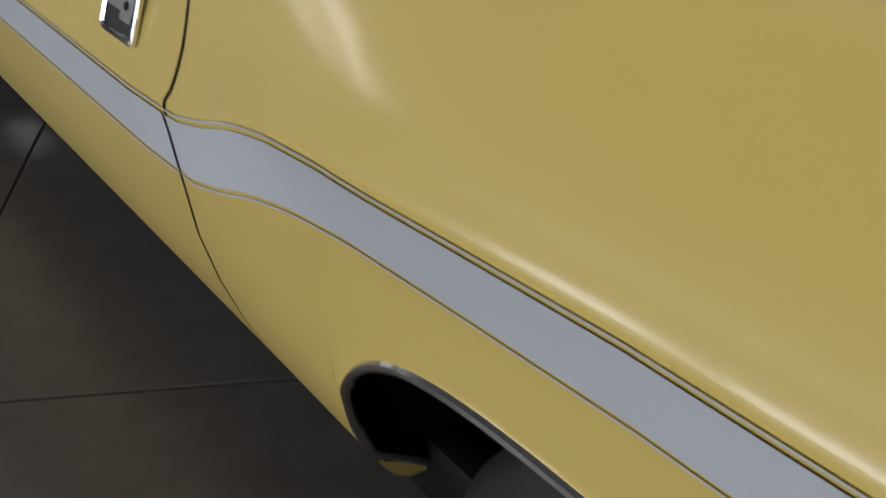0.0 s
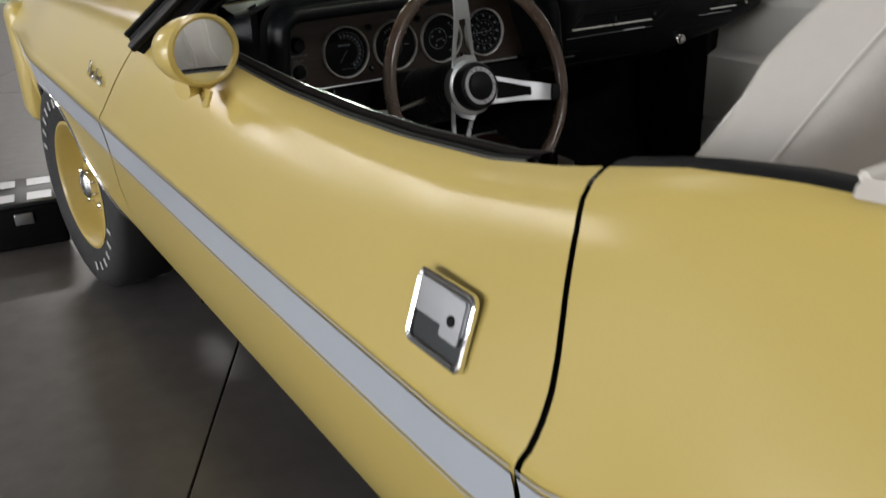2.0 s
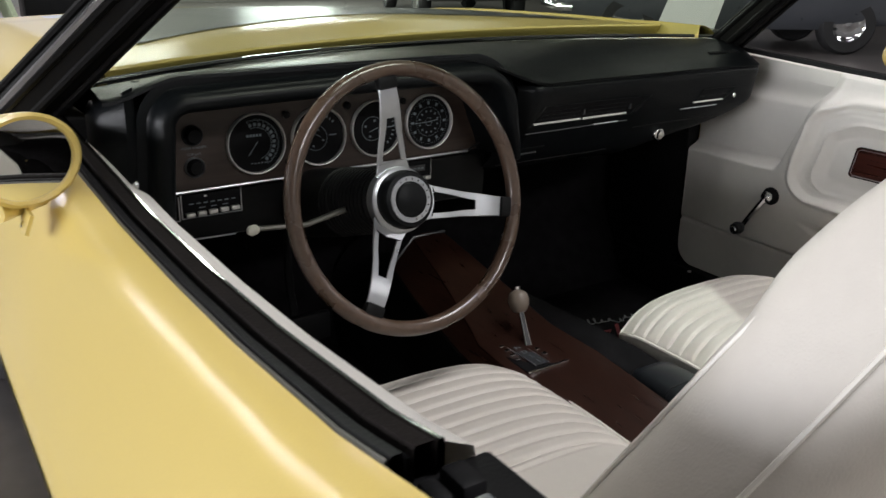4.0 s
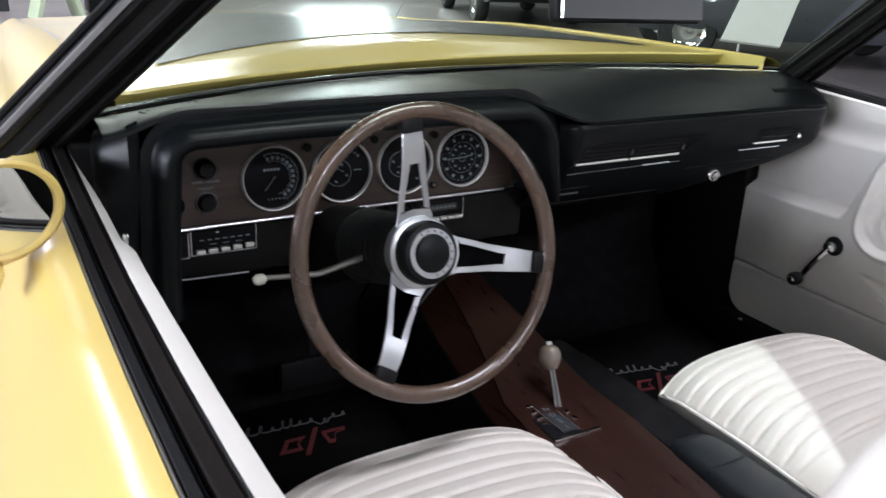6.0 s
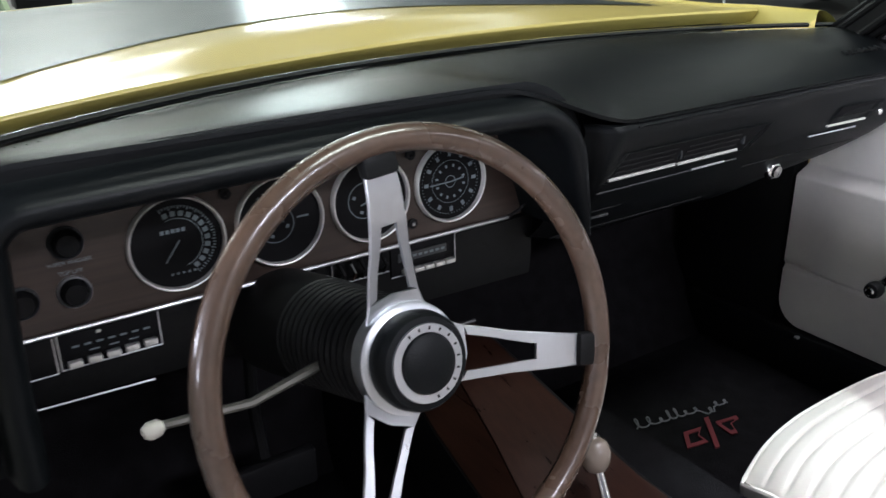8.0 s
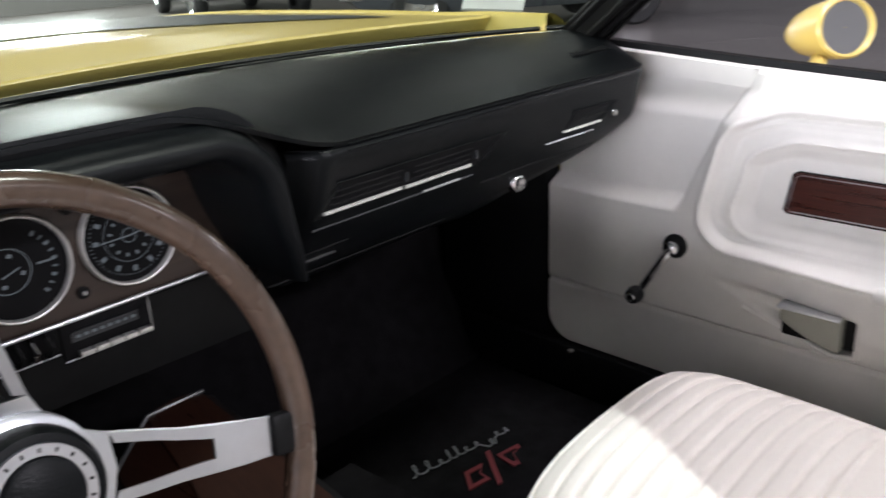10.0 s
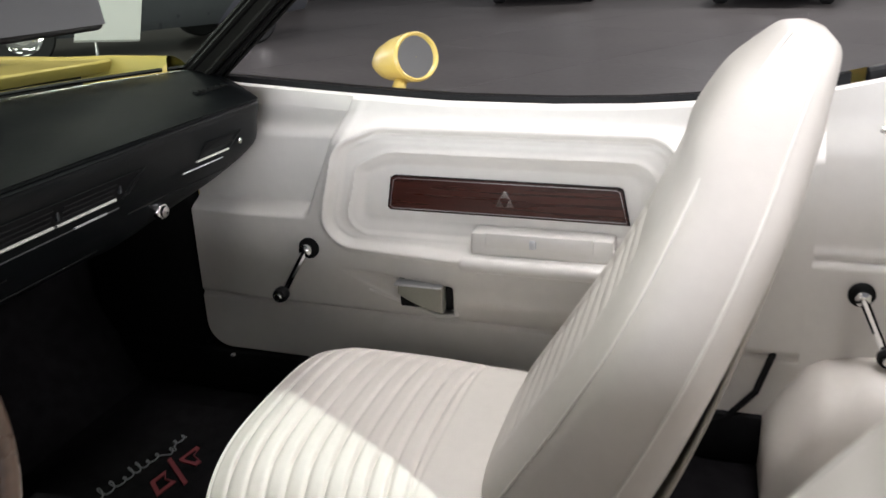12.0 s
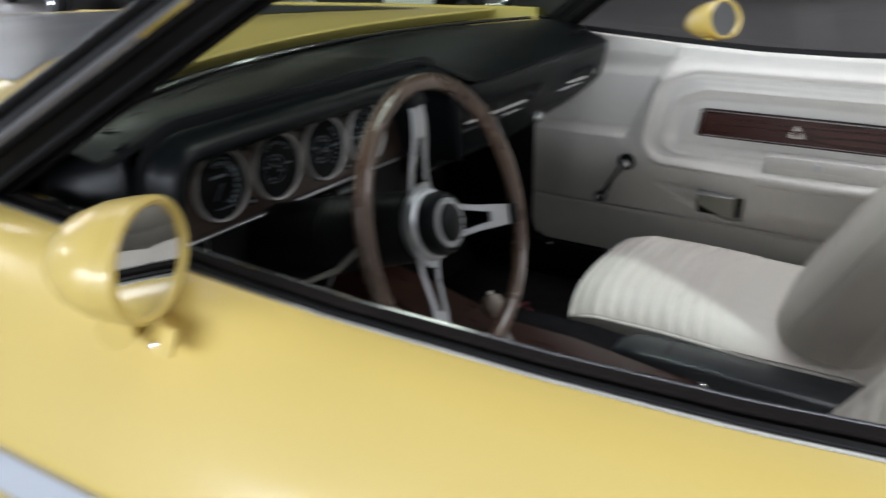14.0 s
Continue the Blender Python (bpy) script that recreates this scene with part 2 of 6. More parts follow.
def interp(x, knots):
    """Linear through (x, value) knots."""
    if x <= knots[0][0]:
        return knots[0][1]
    for (x0, v0), (x1, v1) in zip(knots, knots[1:]):
        if x <= x1:
            return v0 + (v1 - v0) * (x - x0) / (x1 - x0)
    return knots[-1][1]


def smooth(a, b, x):
    t = min(1, max(0, (x - a) / (b - a)))
    return t * t * (3 - 2 * t)


def basis(origin, zdir, up=(0, 0, 1)):
    """A pose with its z axis along zdir and y axis near up."""
    z = Vector(zdir).normalized()
    x = Vector(up).cross(z).normalized()
    y = z.cross(x)
    m = Matrix((x, y, z)).transposed().to_4x4()
    m.translation = origin
    return m


# ---------------------------------------------------------------- the hall
bm = bmesh.new()
box(bm, -13.6, 18.2, -9.2, 17.2, -0.30, -0.012)
floor = tagged(part("floor", bm, JOINT, None, smooth=False), "dark joints of a polished concrete floor", "floor", kind="structure")
TILE, TURNED = 2.4, radians(29.2)
origin = Vector((-1.216, 0.578, 0))
slab_mesh = None
for i in range(-11, 12):
    for j in range(-11, 12):
        c = Vector(((i + 0.5) * TILE, (j + 0.5) * TILE, 0))
        c = Matrix.Rotation(-TURNED, 3, "Z") @ c + origin
        if not (-15 < c.x < 19.6 and -10.6 < c.y < 18.6):
            continue
        if slab_mesh is None:
            ob = part("slab", solid(-TILE / 2 + 0.0022, TILE / 2 - 0.0022, -TILE / 2 + 0.0022, TILE / 2 - 0.0022, -0.05, 0, bevel=0.002, seg=1), FLOORTILE, None, smooth=False)
            slab_mesh = ob.data
        else:
            ob = new("slab", slab_mesh)
        ob.parent = floor
        ob.matrix_basis = Matrix.Translation(c) @ Matrix.Rotation(-TURNED, 4, "Z")
WIN = (5.4, 7.6, 0.9, 3.4)
bm = bmesh.new()
for dims in ((-13.6, WIN[0], 17, 17.2, 0, CEILING), (WIN[1], 18.2, 17, 17.2, 0, CEILING), (WIN[0], WIN[1], 17, 17.2, 0, WIN[2]), (WIN[0], WIN[1], 17, 17.2, WIN[3], CEILING)):
    box(bm, *dims)
tagged(part("wall_north", bm, GREYWALL, None, smooth=False), "grey painted hall wall with a window", "wall", kind="structure")
window = tagged(new("window_1"), "window with white bars in the hall wall", "window", kind="structure")
part("window_sill", solid(WIN[0] - 0.05, WIN[1] + 0.05, 16.94, 17.02, WIN[2] - 0.04, WIN[2], bevel=0.004), WALLPAINT, window)
for k in range(3):
    x = WIN[0] + 0.03 + (WIN[1] - WIN[0] - 0.06) * k / 2
    part("window_bar", solid(x - 0.03, x + 0.03, 17.05, 17.11, WIN[2], WIN[3], bevel=0.004), WALLPAINT, window)
for name, dims in (("wall_south", (-13.6, 18.2, -9.2, -9, 0, CEILING)), ("wall_east", (18, 18.2, -9, 17, 0, CEILING))):
    tagged(part(name, solid(*dims), GREYWALL, None, smooth=False), "plain grey painted hall wall", "wall", kind="structure")
bm = bmesh.new()
for dims in [(-9, 17, 0, BAYZ[0]), (-9, 17, BAYZ[1], CEILING)] + [(a, b, *BAYZ) for a, b in ((-9, BAYS[0][0]), (BAYS[0][1], BAYS[1][0]), (BAYS[1][1], BAYS[2][0]), (BAYS[2][1], 17))]:
    box(bm, -13.7, -13.5, *dims)
tagged(part("wall_west", bm, WALLPAINT, None, smooth=False), "white painted hall wall with broad windows", "wall", kind="structure")
for k, (y0, y1) in enumerate(BAYS):
    window = tagged(new("window_%d" % (k + 2)), "broad window with white bars in the hall wall", "window", kind="structure")
    part("window_sill", solid(-13.55, -13.42, y0 - 0.05, y1 + 0.05, BAYZ[0] - 0.04, BAYZ[0], bevel=0.004), WALLPAINT, window)
    for q in range(5):
        y = y0 + 0.03 + (y1 - y0 - 0.06) * q / 4
        part("window_bar", solid(-13.55, -13.49, y - 0.03, y + 0.03, *BAYZ, bevel=0.004), WALLPAINT, window)
tagged(part("ceiling", solid(-13.7, 18.2, -9.2, 17.2, CEILING, CEILING + 0.2), CEILPAINT, None, smooth=False), "plain dark grey hall ceiling", "ceiling", kind="structure")
fixture = None
for lx, ly, _ in LAMPS:
    m = Matrix.Translation((lx, ly, 0))
    if fixture is None:
        fixture = thing("ceiling_lamp", "white rectangular ceiling lamp with a metal frame", "ceiling lamp", "lamps of the hall")
        bm = bmesh.new()
        for a in ((-1.2, 1.2, -0.50, -0.46), (-1.2, 1.2, 0.46, 0.50), (-1.2, -1.16, -0.46, 0.46), (1.16, 1.2, -0.46, 0.46)):
            box(bm, a[0], a[1], a[2], a[3], CEILING - 0.11, CEILING - 0.002)
        part("frame", bm, WALLPAINT, fixture, smooth=False)
        fixture.matrix_basis = m
    else:
        copy_thing(fixture, m)
# a partition with a dark base beyond the car's nose
part_wall = thing("partition_wall", "white display partition with a dark base strip", "partition")
part("panel", solid(-4.4, -0.15, 13.6, 13.72, 0.34, 2.6, bevel=0.004), WALLPAINT, part_wall)
part("base_strip", solid(-4.4, -0.12, 13.58, 13.74, 0.0, 0.34, bevel=0.004), BASEPAINT, part_wall)

# housing of the added seat light: its shutter hole follows the bright patch's slanted outline
for eye, aim, level, outline in PATCH_LIGHTS:
    spot = thing("seat_patch_lamp", "added unseen lamp that throws the bright patch on the seat", "ceiling lamp")
    sm = look(eye, aim)
    bm = bmesh.new()
    lathe(bm, [(0.075, 0.10), (0.085, 0.06), (0.085, -0.30), (0.095, -0.30), (0.095, 0.07), (0.08, 0.12), (0.001, 0.125)], sm, n=28, cap=False)
    part("housing", bm, PLASTIC, spot)
    bm = bmesh.new()
    tube(bm, [eye + Vector((0, 0, 0.06)), (eye.x, eye.y, CEILING)], 0.015, n=8)
    part("bracket", bm, PLASTIC, spot)
    gate = []
    for x, y in outline:
        d = sm.inverted() @ Vector((x, y, level))
        gate.append(d * (0.29 / -d.z))
    mid = sum(gate, Vector()) / len(gate)
    ring, hole = [], []
    for k in range(48):
        a = 2 * math.pi * k / 48
        v = Vector((math.cos(a), math.sin(a), 0))
        best = 0.02
        for i in range(len(gate)):
            p, q = gate[i] - mid, gate[(i + 1) % len(gate)] - mid
            e = q - p
            den = v.x * e.y - v.y * e.x
            if abs(den) > 1e-9:
                t, u = (p.x * e.y - p.y * e.x) / den, (p.x * v.y - p.y * v.x) / den
                if t > 0 and -0.001 <= u <= 1.001:
                    best = t
        hole.append(sm @ (mid + v * best))
        ring.append(sm @ (Vector((0, 0, -0.29)) + v * 0.088))
    bm = bmesh.new()
    grid(bm, [ring, hole], close_v=True)
    part("shutter", bm, PLASTIC, spot, smooth=False)


# ---------------------------------------------------------------- the car's body: shape
def crease(y):
    return interp(y, [(-1.7, 0.715), (-1.1, 0.770), (-0.75, 0.805), (-0.59, 0.800), (-0.45, 0.789), (-0.30, 0.776), (-0.22, 0.763), (-0.15, 0.745), (-0.08, 0.719), (-0.02, 0.702), (0.1, 0.695), (0.7, 0.695), (1.4, 0.700), (2.2, 0.71), (2.9, 0.71)])


RISE = {"now": 0.0, "wide": 0.968}


def belt(y):
    return RISE["now"] * smooth(1.5, 1.2, y) + interp(y, [(-1.7, 0.90), (-0.8, 0.955), (-0.3, 0.938), (-0.11, 0.925), (-0.03, 0.914), (0.04, 0.898), (0.10, 0.884), (0.20, 0.866), (0.36, 0.854), (0.5, 0.850), (0.69, 0.851), (0.9, 0.862), (1.2, 0.882), (1.6, 0.880), (2.2, 0.872), (3.0, 0.845)])


def xside(y, z):
    """Half width of the body at a height."""
    b, c = belt(y), crease(y)
    hip = 0.022 * smooth(-0.02, -0.4, y)
    narrow = RISE["wide"] - 0.05 * smooth(2.2, 3.0, y) - 0.06 * smooth(-1.2, -1.7, y)
    k = [(0.285, 0.77), (0.292, 0.815), (0.312, 0.842), (0.35, 0.868), (0.42, 0.900), (0.50, 0.926), (c - 0.09, 0.943), (c - 0.03, 0.952 + hip * 0.7), (c - 0.006, 0.957 + hip), (c + 0.003, 0.956 + hip), (c + 0.012, 0.950 + hip * 0.9), (c + 0.035, 0.940 + hip * 0.6), (c + 0.075, 0.928 + hip * 0.3), (b - 0.075, 0.897), (b - 0.035, 0.879), (b - 0.018, 0.869), (b - 0.006, 0.854), (b, 0.838), (b + 0.001, 0.834)]
    z0, z1 = c + 0.012, b - 0.018
    if not z0 < z < z1:
        return interp(z, k) * narrow
    # one soft sweep from the crease up to the shoulder
    x0, x1, h = 0.950 + hip * 0.9, 0.869, z1 - z0
    m0, m1 = -0.42, -0.80
    t = (z - z0) / h
    x = x0 * (2 * t ** 3 - 3 * t * t + 1) + h * m0 * (t ** 3 - 2 * t * t + t) + x1 * (3 * t * t - 2 * t ** 3) + h * m1 * (t ** 3 - t * t)
    return x * narrow


def arch(y):
    """Lower edge of the body's side."""
    z = 0.285
    u = abs((y + 0.685) / 0.43)
    if u < 1:
        z = max(z, 0.285 + 0.335 * (1 - u ** 4) ** 0.25)
    u = abs((y - 2.22) / 0.40)
    if u < 1:
        z = max(z, 0.285 + 0.345 * (1 - u ** 2.6) ** (1 / 2.6))
    return z


def levels(y):
    """Heights at which the side is cut, from the top edge to the lower edge."""
    b, c, a = belt(y), crease(y), arch(y)
    hi, lo = b - 0.018, c + 0.035
    up = [b + 0.001, b, b - 0.006] + [hi + (lo - hi) * f / 14 for f in range(15)] + [ c + 0.023, c + 0.012, c + 0.003, c - 0.006, c - 0.018, c - 0.03, c - 0.045, c - 0.06, c - 0.075]
    top = c - 0.09
    return up + [a + (top - a) * f for f in (1, 0.75, 0.55, 0.38, 0.25, 0.15, 0.07, 0.02, 0)]


def rear_gap(z):
    return interp(z, [(0.29, -0.034), (0.38, -0.018), (0.45, 0.001), (0.50, 0.012), (0.55, 0.017), (0.633, 0.015), (0.673, 0.011), (0.693, 0.006), (0.711, 0.000), (0.734, -0.004), (0.760, -0.005), (0.786, -0.001), (0.811, 0.006), (0.839, 0.016), (0.862, 0.026), (0.891, 0.043), (0.90, 0.050), (0.93, 0.064)])


def front_gap(z):
    return interp(z, [(0.32, 1.50), (0.44, 1.49), (0.69, 1.405), (0.87, 1.285), (0.9, 1.27)])


def panel(s, y0, y1, n, dense=(), edges=(0, 1)):
    """One body panel between two edges given as functions of height; s = -1 left, 1 right."""
    us = sorted(set([i / n for i in range(n + 1)] + list(dense)))
    rows = []
    for u in us:
        ym = y0(0.6) * (1 - u) + y1(0.6) * u
        near0, near1 = smooth(0.22, 0, u), smooth(0.85, 1, u)
        row = []
        for k, z in enumerate(levels(ym)):
            for _ in range(3):
                y = ym + (y0(z) - y0(0.6)) * near0 + (y1(z) - y1(0.6)) * near1
                z = levels(y)[k]
            row.append((s * xside(y, z), y, z))
        rows.append(row)
    bm = bmesh.new()
    grid(bm, rows)
    # turned-in flanges along both edges
    for u in edges:
        row = rows[0] if u == 0 else rows[-1]
        grid(bm, [row, [(x - s * 0.007, y, z) for x, y, z in row]])
    return bm


def near_arch(ya, yb, yc, hw):
    """Extra cuts close to both ends of a wheel opening."""
    ys = [yc + g * hw * (1 - (k / 14) ** 3) for g in (-1, 1) for k in range(15)] + [yc + g * hw * 1.003 for g in (-1, 1)]
    return [(y - ya) / (yb - ya) for y in ys]


def band(s, y0, y1, d0, d1, lift, n=60):
    """A strip that follows the crease between two drops below it."""
    rows = []
    for i in range(n + 1):
        y = y0 + (y1 - y0) * i / n
        rows.append([(s * (xside(y, crease(y) - d) + lift), y, crease(y) - d) for d in [d0 + (d1 - d0) * k / 5 for k in range(6)]])
    bm = bmesh.new()
    grid(bm, rows)
    return bm


car = thing("convertible_car", "pale yellow open convertible with a silver stripe and white seats", "car")
DOORLABEL = "yellow door with a flush chrome handle"
panels = {}
for s in (-1, 1):
    RISE["now"], RISE["wide"] = 0.02 * (s > 0), (1.0 if s > 0 else 0.968)
    panels[s] = p = {}
    p["quarter"] = part("rear_quarter_panel", panel(s, lambda z: -1.75, lambda z: rear_gap(z) - 0.0035, 70, near_arch(-1.75, rear_gap(0.6) - 0.0035, -0.685, 0.43), (0,)), PAINT, car)
    p["door"] = part("door_skin", panel(s, lambda z: rear_gap(z) + 0.0035, lambda z: front_gap(z) - 0.004, 48, (), (1,)), PAINT, car)
    p["fender"] = part("front_fender", panel(s, lambda z: front_gap(z) + 0.004, lambda z: 3.05, 60, near_arch(front_gap(0.6) + 0.004, 3.05, 2.22, 0.40)), PAINT, car)
    for y0, y1, who in ((-1.7, 0.0055, "quarter"), (0.0135, 1.398, "door"), (1.412, 2.9, "fender")):
        part("side_stripe", band(s, y0, y1, 0.014, 0.082, 0.0022), STRIPE, p[who], "broad silver side stripe")
        part("pin_stripe", band(s, y0, y1, 0.006, 0.0085, 0.0022), STRIPE, p[who], "thin silver line")
        part("pin_stripe", band(s, y0, y1, 0.0875, 0.090, 0.0022), STRIPE, p[who], "thin silver line")
    # black sheets close behind the door gaps, standing in for the shade inside them
    for g, nm in ((rear_gap, "rear_gap_shade"), (front_gap, "front_gap_shade")):
        zs = [0.31 + (belt(g(0.85)) - 0.335) * k / 14 for k in range(15)]
        bm = bmesh.new()
        grid(bm, [[(s * (xside(g(z), z) - 0.0075), g(z) + d, z) for z in zs] for d in (-0.03, 0.0, 0.03)])
        part(nm, bm, RUBBER, car)
    # chrome lips of the wheel openings
    for yc, hw, n, h in ((-0.685, 0.43, 4, 0.335), (2.22, 0.40, 2.6, 0.345)):
        pts = []
        for k in range(61):
            a = math.pi * k / 60
            u = math.cos(a)
            uu = math.copysign(abs(u) ** 0.75, u)
            z = 0.285 + h * max(0, 1 - abs(uu) ** n) ** (1 / n)
            pts.append((s * (xside(yc + hw * uu, z) - 0.001), yc + hw * uu, z))
        bm = bmesh.new()
        tube(bm, pts, 0.006, n=8)
        part("wheel_lip", bm, CHROME, car, "thin chrome wheel-opening lip")
    # dark wheel houses
    for yc in (-0.685, 2.22):
        bm = bmesh.new()
        rows = []
        angles = [math.pi * k / 24 for k in range(25)]
        for x in (0.625, 0.66, 0.78, None):
            row = []
            for a in angles:
                u = math.cos(a)
                uu = math.copysign(abs(u) ** 0.75, u)
                hw, n, h = (0.445, 4, 0.36) if yc < 0 else (0.415, 2.6, 0.37)
                y, z = yc + hw * uu, 0.262 + h * max(0, 1 - abs(uu) ** n) ** (1 / n)
                edge = min(0.90, xside(y, z)) - 0.02 if z > 0.36 else 0.755
                row.append((s * (edge if x is None else min(x, edge)), y, z))
            rows.append(row)
        grid(bm, rows)
        bm.faces.new([bm.verts.new(v) for v in rows[0]])
        # splash plate closing the front corner to the skin
        ys = yc + (0.440 if yc < 0 else 0.412)
        zs = [0.20 + 0.02 * k for k in range(11)]
        for off in (0.0, 0.003):
            grid(bm, [[(s * 0.70, ys + off, z) for z in zs], [(s * (xside(ys, z) - 0.005), ys + off, z) for z in zs]])
        part("wheel_house", bm, CARPET, car)
        bm = bmesh.new()
        rows = []
        for f in (0.0, 0.5, 1.0):
            row = []
            for k in range(41):
                u = math.cos(math.pi * k / 40)
                uu = math.copysign(abs(u) ** 0.75, u)
                hw, n, h = (0.43, 4, 0.335) if yc < 0 else (0.40, 2.6, 0.345)
                y, z = yc + hw * uu, 0.285 + h * max(0, 1 - abs(uu) ** n) ** (1 / n)
                row.append((s * (xside(y, z) - 0.004 - 0.05 * f), y + 0.03 * f * u, z + 0.02 * f))
            rows.append(row)
        grid(bm, rows)
        part("arch_flange", bm, RUBBER, car)
bm = bmesh.new()
box(bm, -0.60, 0.60, -1.7, 2.9, 0.15, 0.212, bevel=0.02)
part("underbody", bm, RUBBER, car)


RISE["now"], RISE["wide"] = 0.0, 0.968
# front clip: fender tops, hood, cowl
def hoodz(x, y):
    z = 0.960 - 0.016 * (x / 0.7) ** 2 - 0.012 * smooth(1.5, 2.2, y) - 0.06 * smooth(2.0, 3.1, y) + 0.008 * math.exp(-((x / 0.28) ** 2))
    # the rear edge droops towards the windscreen
    edge = lip(max(-0.66, min(0.66, x)))
    return z + (0.946 + 0.0133 * x - 0.006 * (x / 0.66) ** 2 - z) * smooth(edge + 0.12, edge, y)


def lip(x):
    return 1.435 - 0.125 * (abs(x) / 0.66) ** 2 + 0.05 * x


for s in (-1, 1):
    rows = []
    for i in range(41):
        y = 1.22 + (3.05 - 1.22) * i / 40
        b = belt(y)
        RISE["wide"] = 1.0 if s > 0 else 0.968
        x0 = xside(y, b + 0.001)
        rows.append([(s * (x0 + (0.695 - x0) * f), y, b + 0.001 + (max(hoodz(0.695, y), b) + 0.004 - b) * smooth(0, 1, f) + 0.004 * math.sin(f * math.pi)) for f in (0, 0.12, 0.3, 0.5, 0.7, 0.85, 0.95, 1)])
    for r in rows:
        x, y, z = r[-1]
        r += [(x - s * 0.004, y, z - 0.006), (x - s * 0.006, y, z - 0.055)]
    bm = bmesh.new()
    grid(bm, rows)
    part("fender_top", bm, PAINT, panels[s]["fender"])
xs = [-0.685 + 1.37 * i / 40 for i in range(41)]
bm = bmesh.new()
rows = []
for k in range(41):
    f = k / 40
    rows.append([(x, lip(max(-0.66, min(0.66, x))) + (3.08 - lip(max(-0.66, min(0.66, x)))) * f, 0) for x in xs])
rows = [[(x, y, hoodz(x, y)) for x, y, _ in r] for r in rows]
grid(bm, rows)
grid(bm, [[(x, y + dy, z + dz) for x, y, z in rows[0]] for dy, dz in ((0, 0), (-0.003, -0.0015), (-0.0045, -0.004), (-0.003, -0.009), (0.002, -0.016), (0.008, -0.024), (0.06, -0.030))])
hood = part("hood", bm, PAINT, car, "yellow hood with a satin black centre")
bm = bmesh.new()
rows = []
for k in range(41):
    f = (k / 40) ** 1.3
    row = []
    for i in range(33):
        u = -1 + 2 * i / 32
        x = u * (0.585 - 0.09 * f)
        y0 = 1.685 - 0.235 * abs(u) ** 2.2 + 0.03 * u
        y = y0 + (3.02 - y0) * f
        row.append((x, y, hoodz(x, y) + 0.002))
    rows.append(row)
grid(bm, rows)
part("black_panel", bm, HOODBLACK, hood, "satin black hood centre")


def base_line(x):
    """Foot of the windscreen: y and z."""
    return 1.375 - 0.20 * (abs(x) / 0.74) ** 2.2 + 0.05 * x, 0.926 - 0.004 * (abs(x) / 0.74) ** 2


bm = bmesh.new()
rows = []
for x in xs:
    by, bz = base_line(x)
    ly = lip(max(-0.66, min(0.66, x)))
    rows.append([(x, by, bz - 0.004), (x, by + 0.010, bz - 0.030)] + [(x, by + 0.010 + (ly + 0.05 - by) * f, bz - 0.034 - 0.012 * f) for f in (0.3, 0.6, 0.9, 1.0)] + [(x, ly + 0.070, bz - 0.03), (x, ly + 0.075, hoodz(x, ly + 0.075) - 0.012)])
grid(bm, rows)
cowl = part("cowl_panel", bm, HOODBLACK, car, "black air intake panel ahead of the windscreen")
slot = None
for k in range(46):
    x = -0.56 + 1.12 * k / 45
    by, bz = base_line(x)
    ly = lip(x)
    y = by + 0.010 + (ly + 0.05 - by) * 0.32
    if slot is None:
        slot = part("intake_rib", solid(-0.004, 0.004, -0.011, 0.011, -0.003, 0.004, bevel=0.001, seg=1), HOODBLACK, cowl)
        rib = slot.data
    else:
        slot = new("intake_rib", rib)
        slot.parent = cowl
    slot.matrix_basis = Matrix.Translation((x, y, bz - 0.036))
# nose and tail that close the body
for nm, y0, y1, z1 in (("nose_panel", 3.0, 3.2, 0.80), ("tail_panel", -1.9, -1.7, 0.90)):
    part(nm, solid(-0.88, 0.88, y0, y1, 0.36, z1, bevel=0.05, seg=3), PAINT, car)
bm = bmesh.new()
rows = []
for i in range(17):
    y = -1.82 + 0.62 * i / 16
    rows.append([(x * 0.84, y, 0.90 + 0.05 * smooth(-1.8, -1.2, y) + 0.02 * (1 - x * x)) for x in [-1 + 2 * k / 20 for k in range(21)]])
grid(bm, rows)
part("boot_lid", bm, PAINT, car)

# windscreen: pillars, header, glass, chrome foot
HEADZ, HEADY = 1.285, 0.645


def head(x):
    return HEADY + 0.01 + 0.01 * x / 0.672 + 0.03 * (1 - (abs(x) / 0.7) ** 2)


